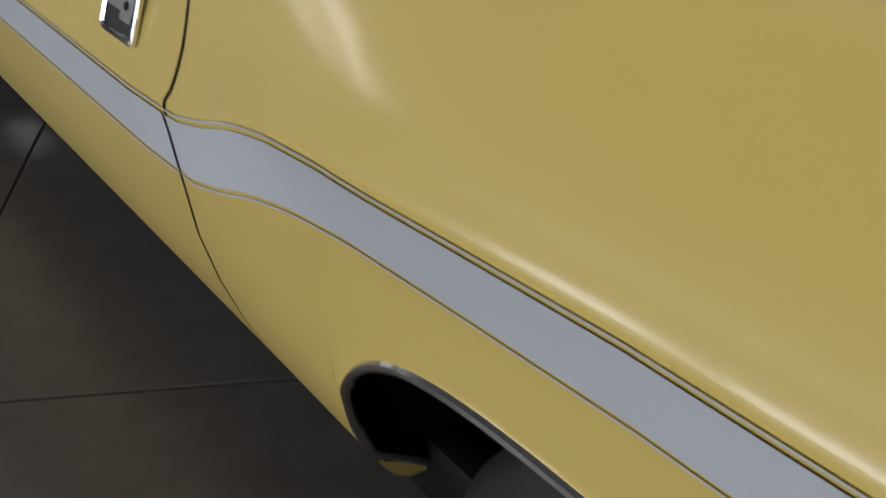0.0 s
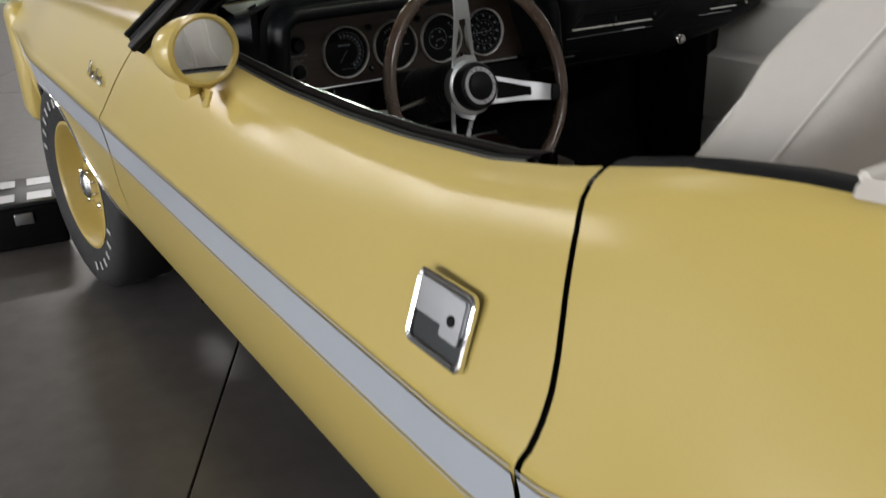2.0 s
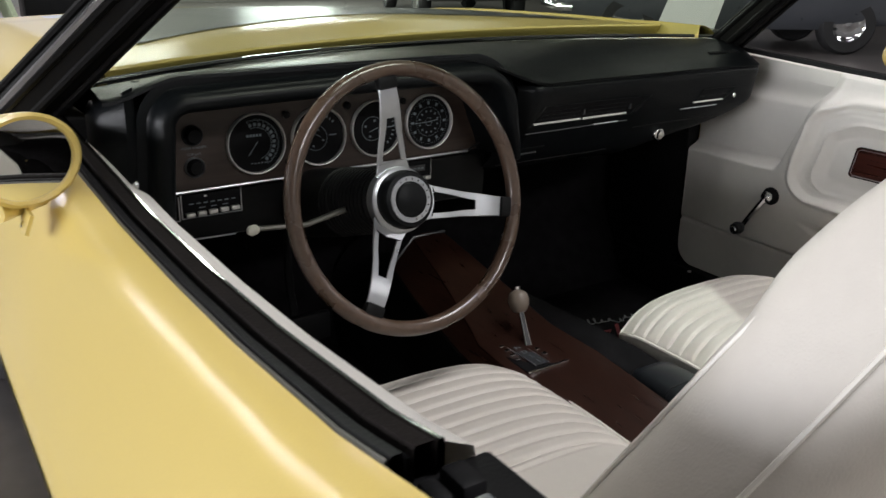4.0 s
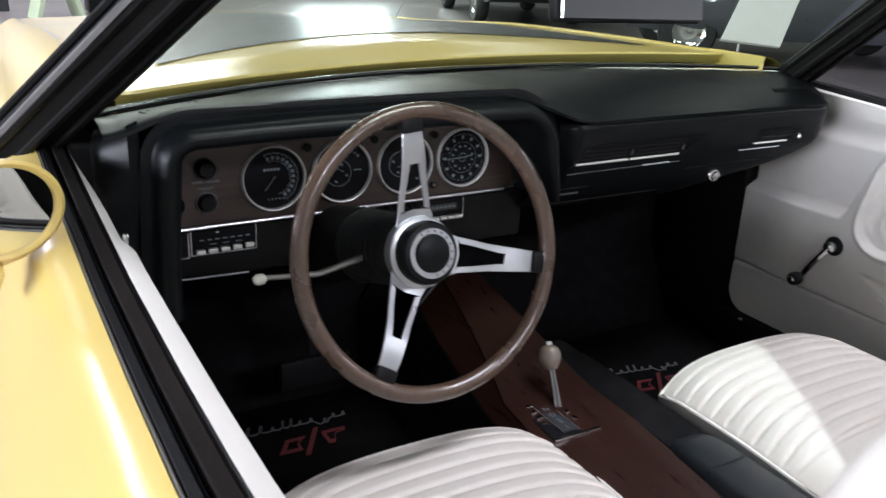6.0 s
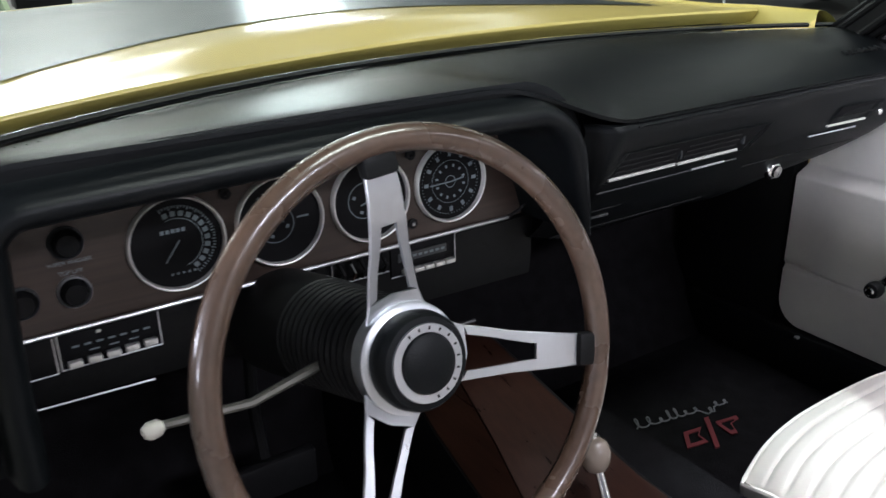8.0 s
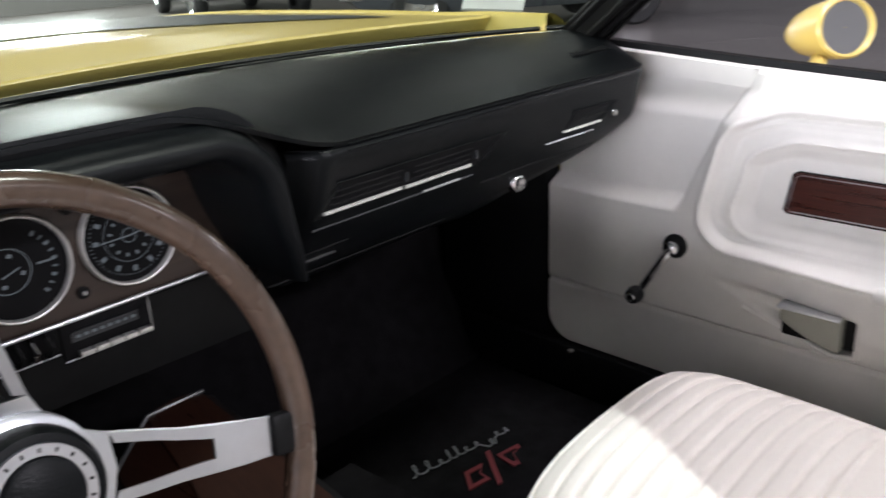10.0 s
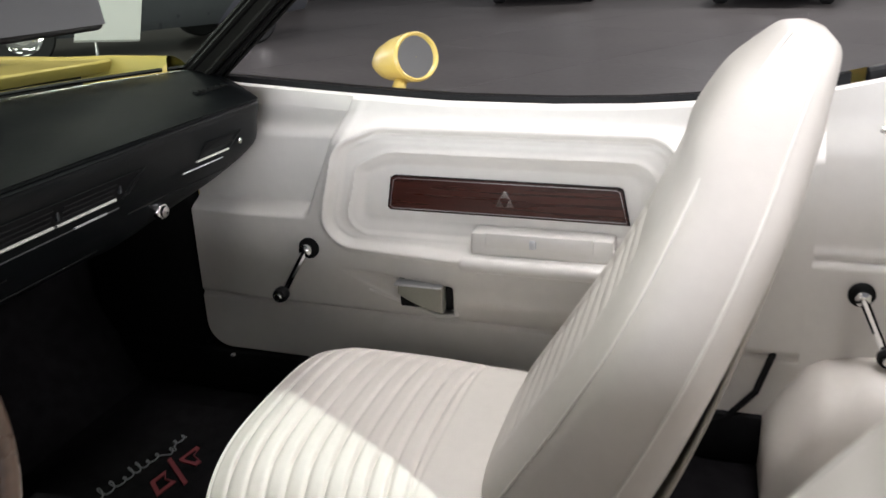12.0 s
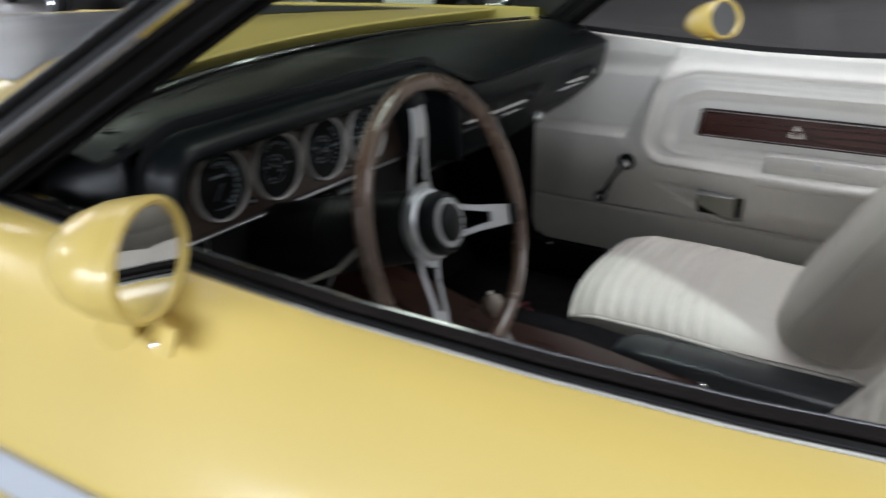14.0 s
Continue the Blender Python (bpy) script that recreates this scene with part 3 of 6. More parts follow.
frame_ob = None
for s in (-1, 1):
    # inner and outer edges at the belt and above
    if s < 0:
        lo, hi = Vector((-0.791, 1.158, 0.925)), Vector((-0.638, 0.840, 1.15))
    else:
        lo, hi = Vector((0.738, 1.154, 0.925)), Vector((0.654, 0.850, 1.15))
    foot, topp = lo + (lo - hi) * 0.26, lo + (hi - lo) * 1.6
    sec = [(-0.030, -0.010), (-0.026, 0.014), (-0.010, 0.026), (0.012, 0.026), (0.028, 0.012), (0.030, -0.008), (0.012, -0.016), (-0.014, -0.016)]
    d = (topp - foot).normalized()
    fwd = d.cross(Vector((s, 0, 0))).normalized()
    out = fwd.cross(d).normalized()
    rows = []
    for k in range(13):
        c = foot + (topp - foot) * k / 12
        w = (1.5 if s < 0 else 1.3) - 0.25 * k / 12
        rows.append([c + Vector((s, 0, 0)) * a * w + fwd * b * w for a, b in sec])
    bm = bmesh.new()
    grid(bm, rows, close_v=True, cap=True)
    pil = part("windscreen_pillar", bm, PILLARBLACK, car, "black windscreen pillar", angle=30)
    for a, b in sec:
        bm = bmesh.new()
        tube(bm, [foot + (topp - foot) * k / 12 + (Vector((s, 0, 0)) * a + fwd * b) * ((1.5 if s < 0 else 1.3) - 0.25 * k / 12) for k in range(13)], 0.0065, n=8)
        part("pillar_seal", bm, PILLARBLACK, pil)
    bm = bmesh.new()
    tube(bm, [Vector(foot) + (topp - foot) * k / 12 + Vector((s, 0, 0)) * 0.046 + fwd * 0.012 for k in range(13)], 0.0055, n=6)
    part("drip_moulding", bm, CHROME, pil, "chrome drip moulding")
bm = bmesh.new()
tube(bm, [(x, head(x), HEADZ) for x in [-0.56 + 1.18 * k / 20 for k in range(21)]], 0.03, n=10)
header = part("windscreen_header", bm, DASH, car, "black windscreen header")
bm = bmesh.new()
rows = []
for k in range(25):
    x = -1 + 2 * k / 24
    by, bz = base_line(x * 0.75)
    b0, h0 = Vector((x * 0.75, by, bz + 0.004)), Vector((0.03 + x * 0.58, head(0.03 + x * 0.58), HEADZ))
    rows.append([b0 + (h0 - b0) * f + Vector((0, 0.035, 0.02)) * math.sin(math.pi * f) for f in [q / 8 for q in range(9)]])
grid(bm, rows)
glass = part("windscreen_glass", bm, GLASS, car, "green-tinted windscreen glass")
bm = bmesh.new()
tube(bm, [(x, base_line(x)[0] - 0.004, base_line(x)[1] + 0.006) for x in [-0.75 + 1.5 * k / 40 for k in range(41)]], 0.0045, n=6)
part("windscreen_moulding", bm, CHROME, car, "bright moulding at the windscreen foot")
# inside mirror on the header
mirror_in = thing("rear_view_mirror", "wide rear-view mirror with a chrome back on the windscreen header", "mirror")
mm = Matrix.Translation((-0.045, 0.855, 1.105)) @ Matrix.Rotation(radians(-9), 4, "X") @ Matrix.Rotation(radians(14), 4, "Z")
bm = bmesh.new()
box(bm, -0.175, 0.180, -0.004, 0.016, -0.036, 0.033, bevel=0.0075, seg=3, m=mm)
part("housing", bm, PLASTIC, mirror_in)
bm = bmesh.new()
box(bm, -0.169, 0.174, -0.0065, -0.0045, -0.031, 0.027, m=mm)
part("glass", bm, MIRROR, mirror_in, smooth=False)
bm = bmesh.new()
tube(bm, [(-0.045, 0.87, 1.115), (-0.03, 0.82, 1.19), (0, 0.70, 1.262)], 0.008, n=8)
part("stalk", bm, CHROME, mirror_in)

# belt trims on both sides
for s in (-1, 1):
    RISE["now"], RISE["wide"] = 0.02 * (s > 0), (1.0 if s > 0 else 0.968)

    def beltline(x, y0, y1, dz, n=40):
        x += 0.015 if s > 0 else 0.0
        return [(s * x, y0 + (y1 - y0) * k / n, belt(y0 + (y1 - y0) * k / n) + dz) for k in range(n + 1)]
    for x0, x1, z0, z1, mat, nm, lab in ((0.8065, 0.8035, -0.012, 0.003, DARKSTEEL, "edge_moulding", "thin dull steel edge moulding"), (0.8030, 0.7945, -0.02, 0.004, RUBBER, "outer_weatherstrip", "black rubber weatherstrip"), (0.7925, 0.7905, -0.02, 0.000, HOODBLACK, "glass_run", "thin grey channel lip"), (0.7885, 0.7745, -0.03, 0.005, FELT, "inner_weatherstrip", "brownish black felt strip"), (0.7735, 0.7690, -0.02, 0.0045 if s < 0 else 0.006, CHROME if s < 0 else RUBBER, "belt_moulding", "bright belt moulding" if s < 0 else "black inner weatherstrip lip")):
        bm = bmesh.new()
        yb = 0.03 if s > 0 else 0.150
        a, b = beltline(x0, yb, 1.24, 0), beltline(x1, yb, 1.24, 0)
        grid(bm, [[(x, y, z + z0) for x, y, z in a], [(x, y, z + z1 - 0.002) for x, y, z in a], [(x - s * 0.001, y, z + z1) for x, y, z in a], [(x + s * 0.001, y, z + z1) for x, y, z in b], [(x, y, z + z1 - 0.002) for x, y, z in b], [(x, y, z + z0) for x, y, z in b]], close_u=True)
        part(nm, bm, mat, panels[s]["door"], lab)
    bm = bmesh.new()
    grid(bm, [beltline(0.804, yb, 1.24, -0.014), beltline(0.766, yb, 1.24, -0.03)])
    part("window_slot", bm, RUBBER, panels[s]["door"])
    # quarter: black well strip
    bm = bmesh.new()
    yq = 0.004 if s > 0 else 0.045
    a = beltline(0.806, -1.2, yq, 0.0)
    b = beltline(0.776, -1.2, yq, 0.0)
    grid(bm, [[(x, y, z - 0.03) for x, y, z in a], [(x, y, z + 0.001) for x, y, z in a], [(x - s * 0.006, y, z + 0.004) for x, y, z in a], [(x + s * 0.006, y, z + 0.004) for x, y, z in b], [(x, y, z) for x, y, z in b], [(x, y, z - 0.03) for x, y, z in b]])
    part("well_strip", bm, RUBBER, panels[s]["quarter"], "black rubber strip")
    # lock pillar: dark seals and a bright plate
    if s < 0:
        zb = belt(0.02)
        part("lock_seal", solid(s * 0.792, s * 0.780, 0.122, 0.144, zb - 0.075, zb - 0.038, bevel=0.004), RUBBER, panels[s]["door"])
        part("lock_seal", solid(s * 0.776, s * 0.760, 0.122, 0.146, zb - 0.075, zb - 0.036, bevel=0.003), RUBBER, panels[s]["door"])
        part("lock_plate", solid(s * 0.792, s * 0.770, 0.100, 0.110, zb - 0.09, zb - 0.032, bevel=0.002), ALU, panels[s]["quarter"])
        part("lock_block", solid(s * 0.794, s * 0.752, 0.040, 0.094, zb - 0.09, zb - 0.032, bevel=0.004), PLASTIC, panels[s]["quarter"])
        part("lock_base", solid(s * 0.797, s * 0.735, 0.000, 0.156, zb - 0.12, zb - 0.045, bevel=0.004), RUBBER, panels[s]["quarter"])
RISE["now"], RISE["wide"] = 0.0, 0.968

# door handle, both doors
for s in (-1, 1):
    d = panels[s]["door"]
    RISE["wide"] = 1.0 if s > 0 else 0.968
    y0, z0 = 0.139, 0.758
    n = Vector((s * 0.95, 0, 0.31))
    m = basis((s * (xside(y0, z0) + 0.0045), y0, z0), n)
    flip = Matrix.Diagonal((-s, 1, 1, 1))
    m = m @ Matrix.Scale(0.92, 4)
    plate = bmesh.new()
    outer, inner = rounded(0.094, 0.076, 0.010), rounded(0.082, 0.064, 0.007)
    grid(plate, [[m @ Vector((x, y, 0)) for x, y in outer], [m @ Vector((x, y, 0.005)) for x, y in outer], [m @ Vector((x * 0.96, y * 0.96, 0.0065)) for x, y in outer], [m @ Vector((x, y, 0.005)) for x, y in inner], [m @ Vector((x, y, 0.0015)) for x, y in inner]], close_v=True)
    h = part("door_handle", plate, CHROME, d, "flush chrome door handle")
    bm = bmesh.new()
    prism(bm, rounded(0.081, 0.063, 0.006), m @ Matrix.Translation((0, 0, 0.0008)), 0.001)
    part("recess", bm, HOODBLACK, h)
    bm = bmesh.new()
    q = -1 if s < 0 else 1
    prism(bm, [(x, y + 0.013) for x, y in rounded(0.080, 0.034, 0.004)], m @ Matrix.Translation((0, 0, 0.002)), 0.003)
    part("paddle", bm, BRUSHED, h, "brushed steel paddle")
    bm = bmesh.new()
    kx = 0.022 if s < 0 else -0.022
    prism(bm, [(x + kx, y + 0.008) for x, y in rounded(0.030, 0.042, 0.003)], m @ Matrix.Translation((0, 0, 0.0052)), 0.002)
    part("lock_block", bm, BRUSHED, h)
    bm = bmesh.new()
    lathe(bm, [(0.0055, 0), (0.0055, 0.0015), (0.001, 0.0018)], m @ Matrix.Translation((kx, 0.006, 0.0072)), n=14)
    part("keyhole", bm, PLASTIC, h)

# fender script, built as plain chrome strokes
for s in (-1, 1):
    RISE["wide"] = 1.0 if s > 0 else 0.968
    bm = bmesh.new()
    for k, (dy, hgt) in enumerate(((0, 0.030), (0.022, 0.022), (0.040, 0.014), (0.056, 0.016), (0.074, 0.024), (0.092, 0.014), (0.108, 0.014), (0.124, 0.018))):
        y, z = 1.56 - dy, 0.760 - 0.0006 * k
        tube(bm, [(s * (xside(y + 0.004, z + hgt) + 0.004), y + 0.004, z + hgt), (s * (xside(y - 0.006, z) + 0.004), y - 0.006, z), (s * (xside(y - 0.014, z + hgt * 0.6) + 0.004), y - 0.014, z + hgt * 0.6)], 0.0028, n=6)
    part("name_script", bm, CHROME, panels[s]["fender"], "small chrome script")


def wheel(s, y, turn):
    """A wheel with a painted steel rim and white bars on the side wall."""
    w = thing("wheel", "", "")
    m = Matrix.Translation((s * (0.785 if y > 0 else 0.755), y, 0.33)) @ Matrix.Rotation(radians(turn), 4, "Z") @ Matrix.Rotation(radians(90 * s), 4, "Y")
    bm = bmesh.new()
    prof = [(0.19, -0.09), (0.215, -0.098), (0.27, -0.105), (0.305, -0.098), (0.326, -0.075), (0.331, 0), (0.326, 0.075), (0.305, 0.098), (0.27, 0.105), (0.215, 0.098), (0.19, 0.09)]
    lathe(bm, prof, m, n=64, cap=False)
    ty = part("tyre", bm, TYRE, None)
    bm = bmesh.new()
    lathe(bm, [(0.19, -0.08), (0.19, 0.085), (0.196, 0.094), (0.188, 0.096), (0.176, 0.085), (0.168, 0.04), (0.150, 0.020), (0.120, 0.018), (0.095, 0.045), (0.06, 0.05), (0.045, 0.045), (0.001, 0.045)], m, n=48)
    rim = part("rim", bm, STEELWHEEL, None, "yellow painted steel rim")
    bm = bmesh.new()
    lathe(bm, [(0.046, 0.044), (0.044, 0.075), (0.03, 0.085), (0.001, 0.087)], m, n=24)
    cap = part("hub_cap", bm, CHROME, None)
    nuts = []
    for k in range(5):
        bm = bmesh.new()
        a = 2 * math.pi * k / 5
        lathe(bm, [(0.011, 0), (0.011, 0.016), (0.006, 0.02), (0.001, 0.021)], m @ Matrix.Translation((0.075 * math.cos(a), 0.075 * math.sin(a), 0.046)), n=6)
        nuts.append(part("wheel_nut", bm, CHROME, None))
    bars = []
    for k in list(range(6)) + list(range(15, 21)):
        bm = bmesh.new()
        box(bm, 0.236, 0.262, -0.006, 0.006, 0.1045, 0.1062, m=m @ Matrix.Rotation(2 * math.pi * k / 30 + 0.2, 4, "Z"))
        bars.append(part("side_wall_mark", bm, WHITEMARK, None, smooth=False))
    for o in (ty, rim, cap, *nuts):
        o.parent = w
    for o in bars:
        o.parent = ty
    w.parent = car
    return w


for s in (-1, 1):
    wheel(s, 2.22, 7)
    wheel(s, -0.70, 0)

# outside mirrors
for s, c, aim in ((-1, (-0.868, 0.824, 0.898), (0.38, -0.93, 0.03)), (1, (1.010, 0.838, 0.912), (-0.42, -0.90, 0.20))):
    mir = thing("door_mirror", "bullet-shaped yellow door mirror with a round glass", "mirror", "outside mirrors")
    m = basis(c, aim) @ Matrix.Diagonal((1.20 if s < 0 else 1.22, 0.95, 0.9 if s < 0 else 1.25, 1))
    bm = bmesh.new()
    lathe(bm, [(0.050, 0.004), (0.0525, 0.0), (0.0535, -0.012), (0.050, -0.035), (0.041, -0.060), (0.026, -0.080), (0.010, -0.091), (0.001, -0.093)], m, n=40, cap=False)
    part("shell", bm, PAINT, mir)
    bm = bmesh.new()
    lathe(bm, [(0.0545, -0.004), (0.0545, 0.005), (0.0505, 0.0085), (0.0465, 0.007), (0.0455, 0.001)], m, n=48, cap=False)
    part("rim", bm, PAINT, mir)
    bm = bmesh.new()
    lathe(bm, [(0.0462, 0.0012), (0.0460, 0.0032), (0.001, 0.0036)], m, n=48, cap=False)
    part("glass", bm, MIRROR, mir)
    bm = bmesh.new()
    fx = s * 0.905
    low = Vector((fx, c[1] + 0.005, 0.845))
    tube(bm, [Vector(c) + Vector((0, 0.03, -0.03)), Vector(c) + Vector((-s * 0.01, 0.03, -0.05)), low], [0.016, 0.014, 0.016], n=10)
    part("stem", bm, PAINT, mir)
    bm = bmesh.new()
    mb = basis((s * (xside(c[1], 0.832) + 0.0005), c[1] - 0.012, 0.832), (s, 0, 0.4))
    prism(bm, [(0.020, 0.012), (-0.020, 0.012), (-0.023, 0.0), (0.0, -0.015), (0.020, -0.011)], mb, 0.004)
    part("foot", bm, PAINT, mir)
    bm = bmesh.new()
    lathe(bm, [(0.004, 0), (0.004, 0.002), (0.001, 0.003)], mb @ Matrix.Translation((0, -0.004, 0.004)), n=10)
    part("screw", bm, CHROME, mir)


# ---------------------------------------------------------------- cabin: tub and carpets
bm = bmesh.new()
box(bm, -0.74, 0.74, -0.85, 1.45, 0.215, 0.235)
part("cabin_floor", bm, CARPET, car, smooth=False)
bm = bmesh.new()
rows = []
for y, h in ((-0.8, 0.12), (0.3, 0.12), (0.9, 0.13), (1.2, 0.17), (1.5, 0.26)):
    rows.append([(-0.05 + 0.16 * math.cos(a), y, 0.23 + h * math.sin(a)) for a in (math.pi * k / 12 for k in range(13))])
grid(bm, rows)
part("tunnel", bm, CARPET, car)
bm = bmesh.new()
grid(bm, [[(x, 1.40, 0.23) for x in (-0.78, 0.78)], [(x, 1.52, 0.42) for x in (-0.78, 0.78)], [(x, 1.52, 0.86) for x in (-0.78, 0.78)]])
part("firewall", bm, CARPET, car)
bm = bmesh.new()
box(bm, -0.80, 0.80, -0.90, -0.84, 0.2, 0.86)
part("rear_bulkhead", bm, CARPET, car, smooth=False)
for s in (-1, 1):
    part("sill_plate", solid(s * 0.70, s * 0.765, -0.85, 1.45, 0.236, 0.335, bevel=0.01), RUBBER, car)
    part("kick_panel", solid(s * 0.715, s * 0.76, 1.235, 1.5, 0.235, 0.86, bevel=0.006), PLASTIC, car)


def mat_mark(x, y, z, turn, parent):
    """Sewn marks of a floor mat: a looping thread line and a barred red emblem, as plain shapes."""
    t = Matrix.Translation((x, y, z)) @ Matrix.Rotation(radians(turn), 4, "Z")
    bm = bmesh.new()
    pts = []
    # round loops of uneven height with a tall one at the front, tall pairs and one that dips
    loops = [(0.030, 0.020), (0.026, 0.022), (0.013, 0.018), (0.028, 0.014), (0.028, 0.014), (0.013, 0.018), (0.013, 0.020), (-0.016, 0.020), (0.013, 0.018), (0.012, 0.016)]
    u = -0.112
    for h, w in loops:
        for k in range(14):
            a = 2 * math.pi * k / 14
            pts.append(t @ Vector((u + w * k / 14 + 0.34 * w * math.sin(a) + 0.35 * abs(h) * 0.5 * (1 - math.cos(a)), (h if h > 0 else -h) * 0.5 * (1 - math.cos(a)) - (0.014 if h < 0 else 0), 0.001)))
        u += w * 1.22
    tube(bm, pts, 0.0015, n=5)
    part("sewn_script", bm, GREYMARK, parent, "silver sewn script")
    ts = t @ Matrix.Translation((0.0, -0.085, 0)) @ Matrix(((1, 0.30, 0, 0), (0, 1, 0, 0), (0, 0, 1, 0), (0, 0, 0, 1)))
    for poly in ([(-0.064, 0.0), (-0.018, 0.0), (-0.026, 0.024), (-0.012, 0.042), (-0.052, 0.042)], [(0.034, 0.0), (0.048, 0.0), (0.050, 0.030), (0.070, 0.034), (0.070, 0.044), (0.022, 0.044), (0.022, 0.034)]):
        c = sum((Vector(q) for q in poly), Vector((0, 0))) / len(poly)
        bm = bmesh.new()
        ring = [[ts @ Vector((c.x + (q[0] - c.x) * k, c.y + (q[1] - c.y) * k, h)) for q in poly] for k, h in ((1.0, 0), (1.0, 0.002), (0.62, 0.002), (0.62, 0.0))]
        grid(bm, ring, close_v=True)
        part("sewn_mark", bm, REDMARK, parent, "red sewn outline", smooth=False)
    bm = bmesh.new()
    prism(bm, [(-0.024, -0.020), (-0.014, -0.020), (0.030, 0.062), (0.020, 0.062)], t @ Matrix.Translation((0.004, -0.085, 0)), 0.0026)
    part("sewn_slash", bm, REDMARK, parent, "red sewn bar", smooth=False)


for x, y, sx, sy, turn in ((-0.40, 1.13, -0.392, 1.305, -1.5), (0.42, 1.08, 0.403, 1.180, -9.5)):
    fm = thing("floor_mat", "black carpet floor mat with sewn silver and red marks", "floor mat", "front floor mats")
    bm = bmesh.new()
    box(bm, x - 0.20, x + 0.20, y - 0.30, y + 0.28, 0.236, 0.247, bevel=0.005)
    part("carpet", bm, CARPET, fm)
    mat_mark(sx, sy, 0.249, turn, fm)


# ---------------------------------------------------------------- door trims
def rrect(u, v, u0, u1, v0, v1, r):
    """Signed distance to a rounded rectangle: minus inside."""
    cu, cv = (u0 + u1) / 2, (v0 + v1) / 2
    dx, dy = abs(u - cu) - (u1 - u0) / 2 + r, abs(v - cv) - (v1 - v0) / 2 + r
    return math.hypot(max(dx, 0), max(dy, 0)) + min(max(dx, dy), 0) - r


def trim_depth(y, z):
    """How far the moulded door trim stands in from its plane, in metres."""
    d = 0.0
    # upper roll towards the belt
    d += -0.044 * smooth(0.775, 0.832, z - RISE["now"])
    # large sunken field with two beads round it
    f = rrect(y, z, 0.285, 0.915, 0.612, 0.812, 0.05) + 0.035 * smooth(0.80, 0.92, y) * smooth(0.62, 0.80, z)
    d += -0.018 * smooth(0.012, -0.012, f)
    d += 0.008 * math.exp(-((f - 0.016) / 0.006) ** 2) - 0.006 * math.exp(-((f - 0.003) / 0.004) ** 2)
    g = rrect(y, z, 0.325, 0.875, 0.635, 0.768, 0.035) + 0.03 * smooth(0.78, 0.88, y) * smooth(0.62, 0.76, z)
    d += -0.014 * smooth(0.010, -0.016, g) + 0.006 * math.exp(-((g - 0.014) / 0.004) ** 2)
    # arm rest that grows out below the field
    a = smooth(0.93, 0.62, y) * smooth(0.28, 0.34, y)
    d += 0.030 * a * smooth(0.628, 0.596, z) * smooth(0.452, 0.52, z)
    # scoop ahead of the pull
    if 0.66 < y < 0.90:
        t = (0.90 - y) / 0.24
        c0, c1 = 0.552 - 0.012 * t, 0.545 - 0.080 * t
        inside = min(c0 - z, z - c1)
        d -= 0.034 * t * smooth(-0.004, 0.010, inside) * smooth(0.662, 0.672, y)
    # ledge above the kick line, groove
    d += 0.010 * smooth(0.452, 0.470, z) * smooth(1.2, 1.1, y)
    d -= 0.009 * math.exp(-((z - 0.455 - 0.012 * (y - 0.5)) / 0.0045) ** 2)
    # front upper corner steps back behind a rounded edge
    d -= 0.036 * smooth(0.0, 0.014, (y - 0.958) + 0.42 * (z - 0.66)) * smooth(0.645, 0.67, z)
    d += 0.006 * math.exp(-(((y - 0.94) + 0.42 * (z - 0.66)) / 0.012) ** 2) * smooth(0.64, 0.70, z)
    return d


def trim_edge(y):
    """Lower edge of the trim."""
    return 0.336 + 0.008 * (y - 0.5) + 0.055 * (1 - math.sqrt(max(0.0, 1 - min(1.0, max(0.0, (y - 1.172) / 0.055)) ** 2)))


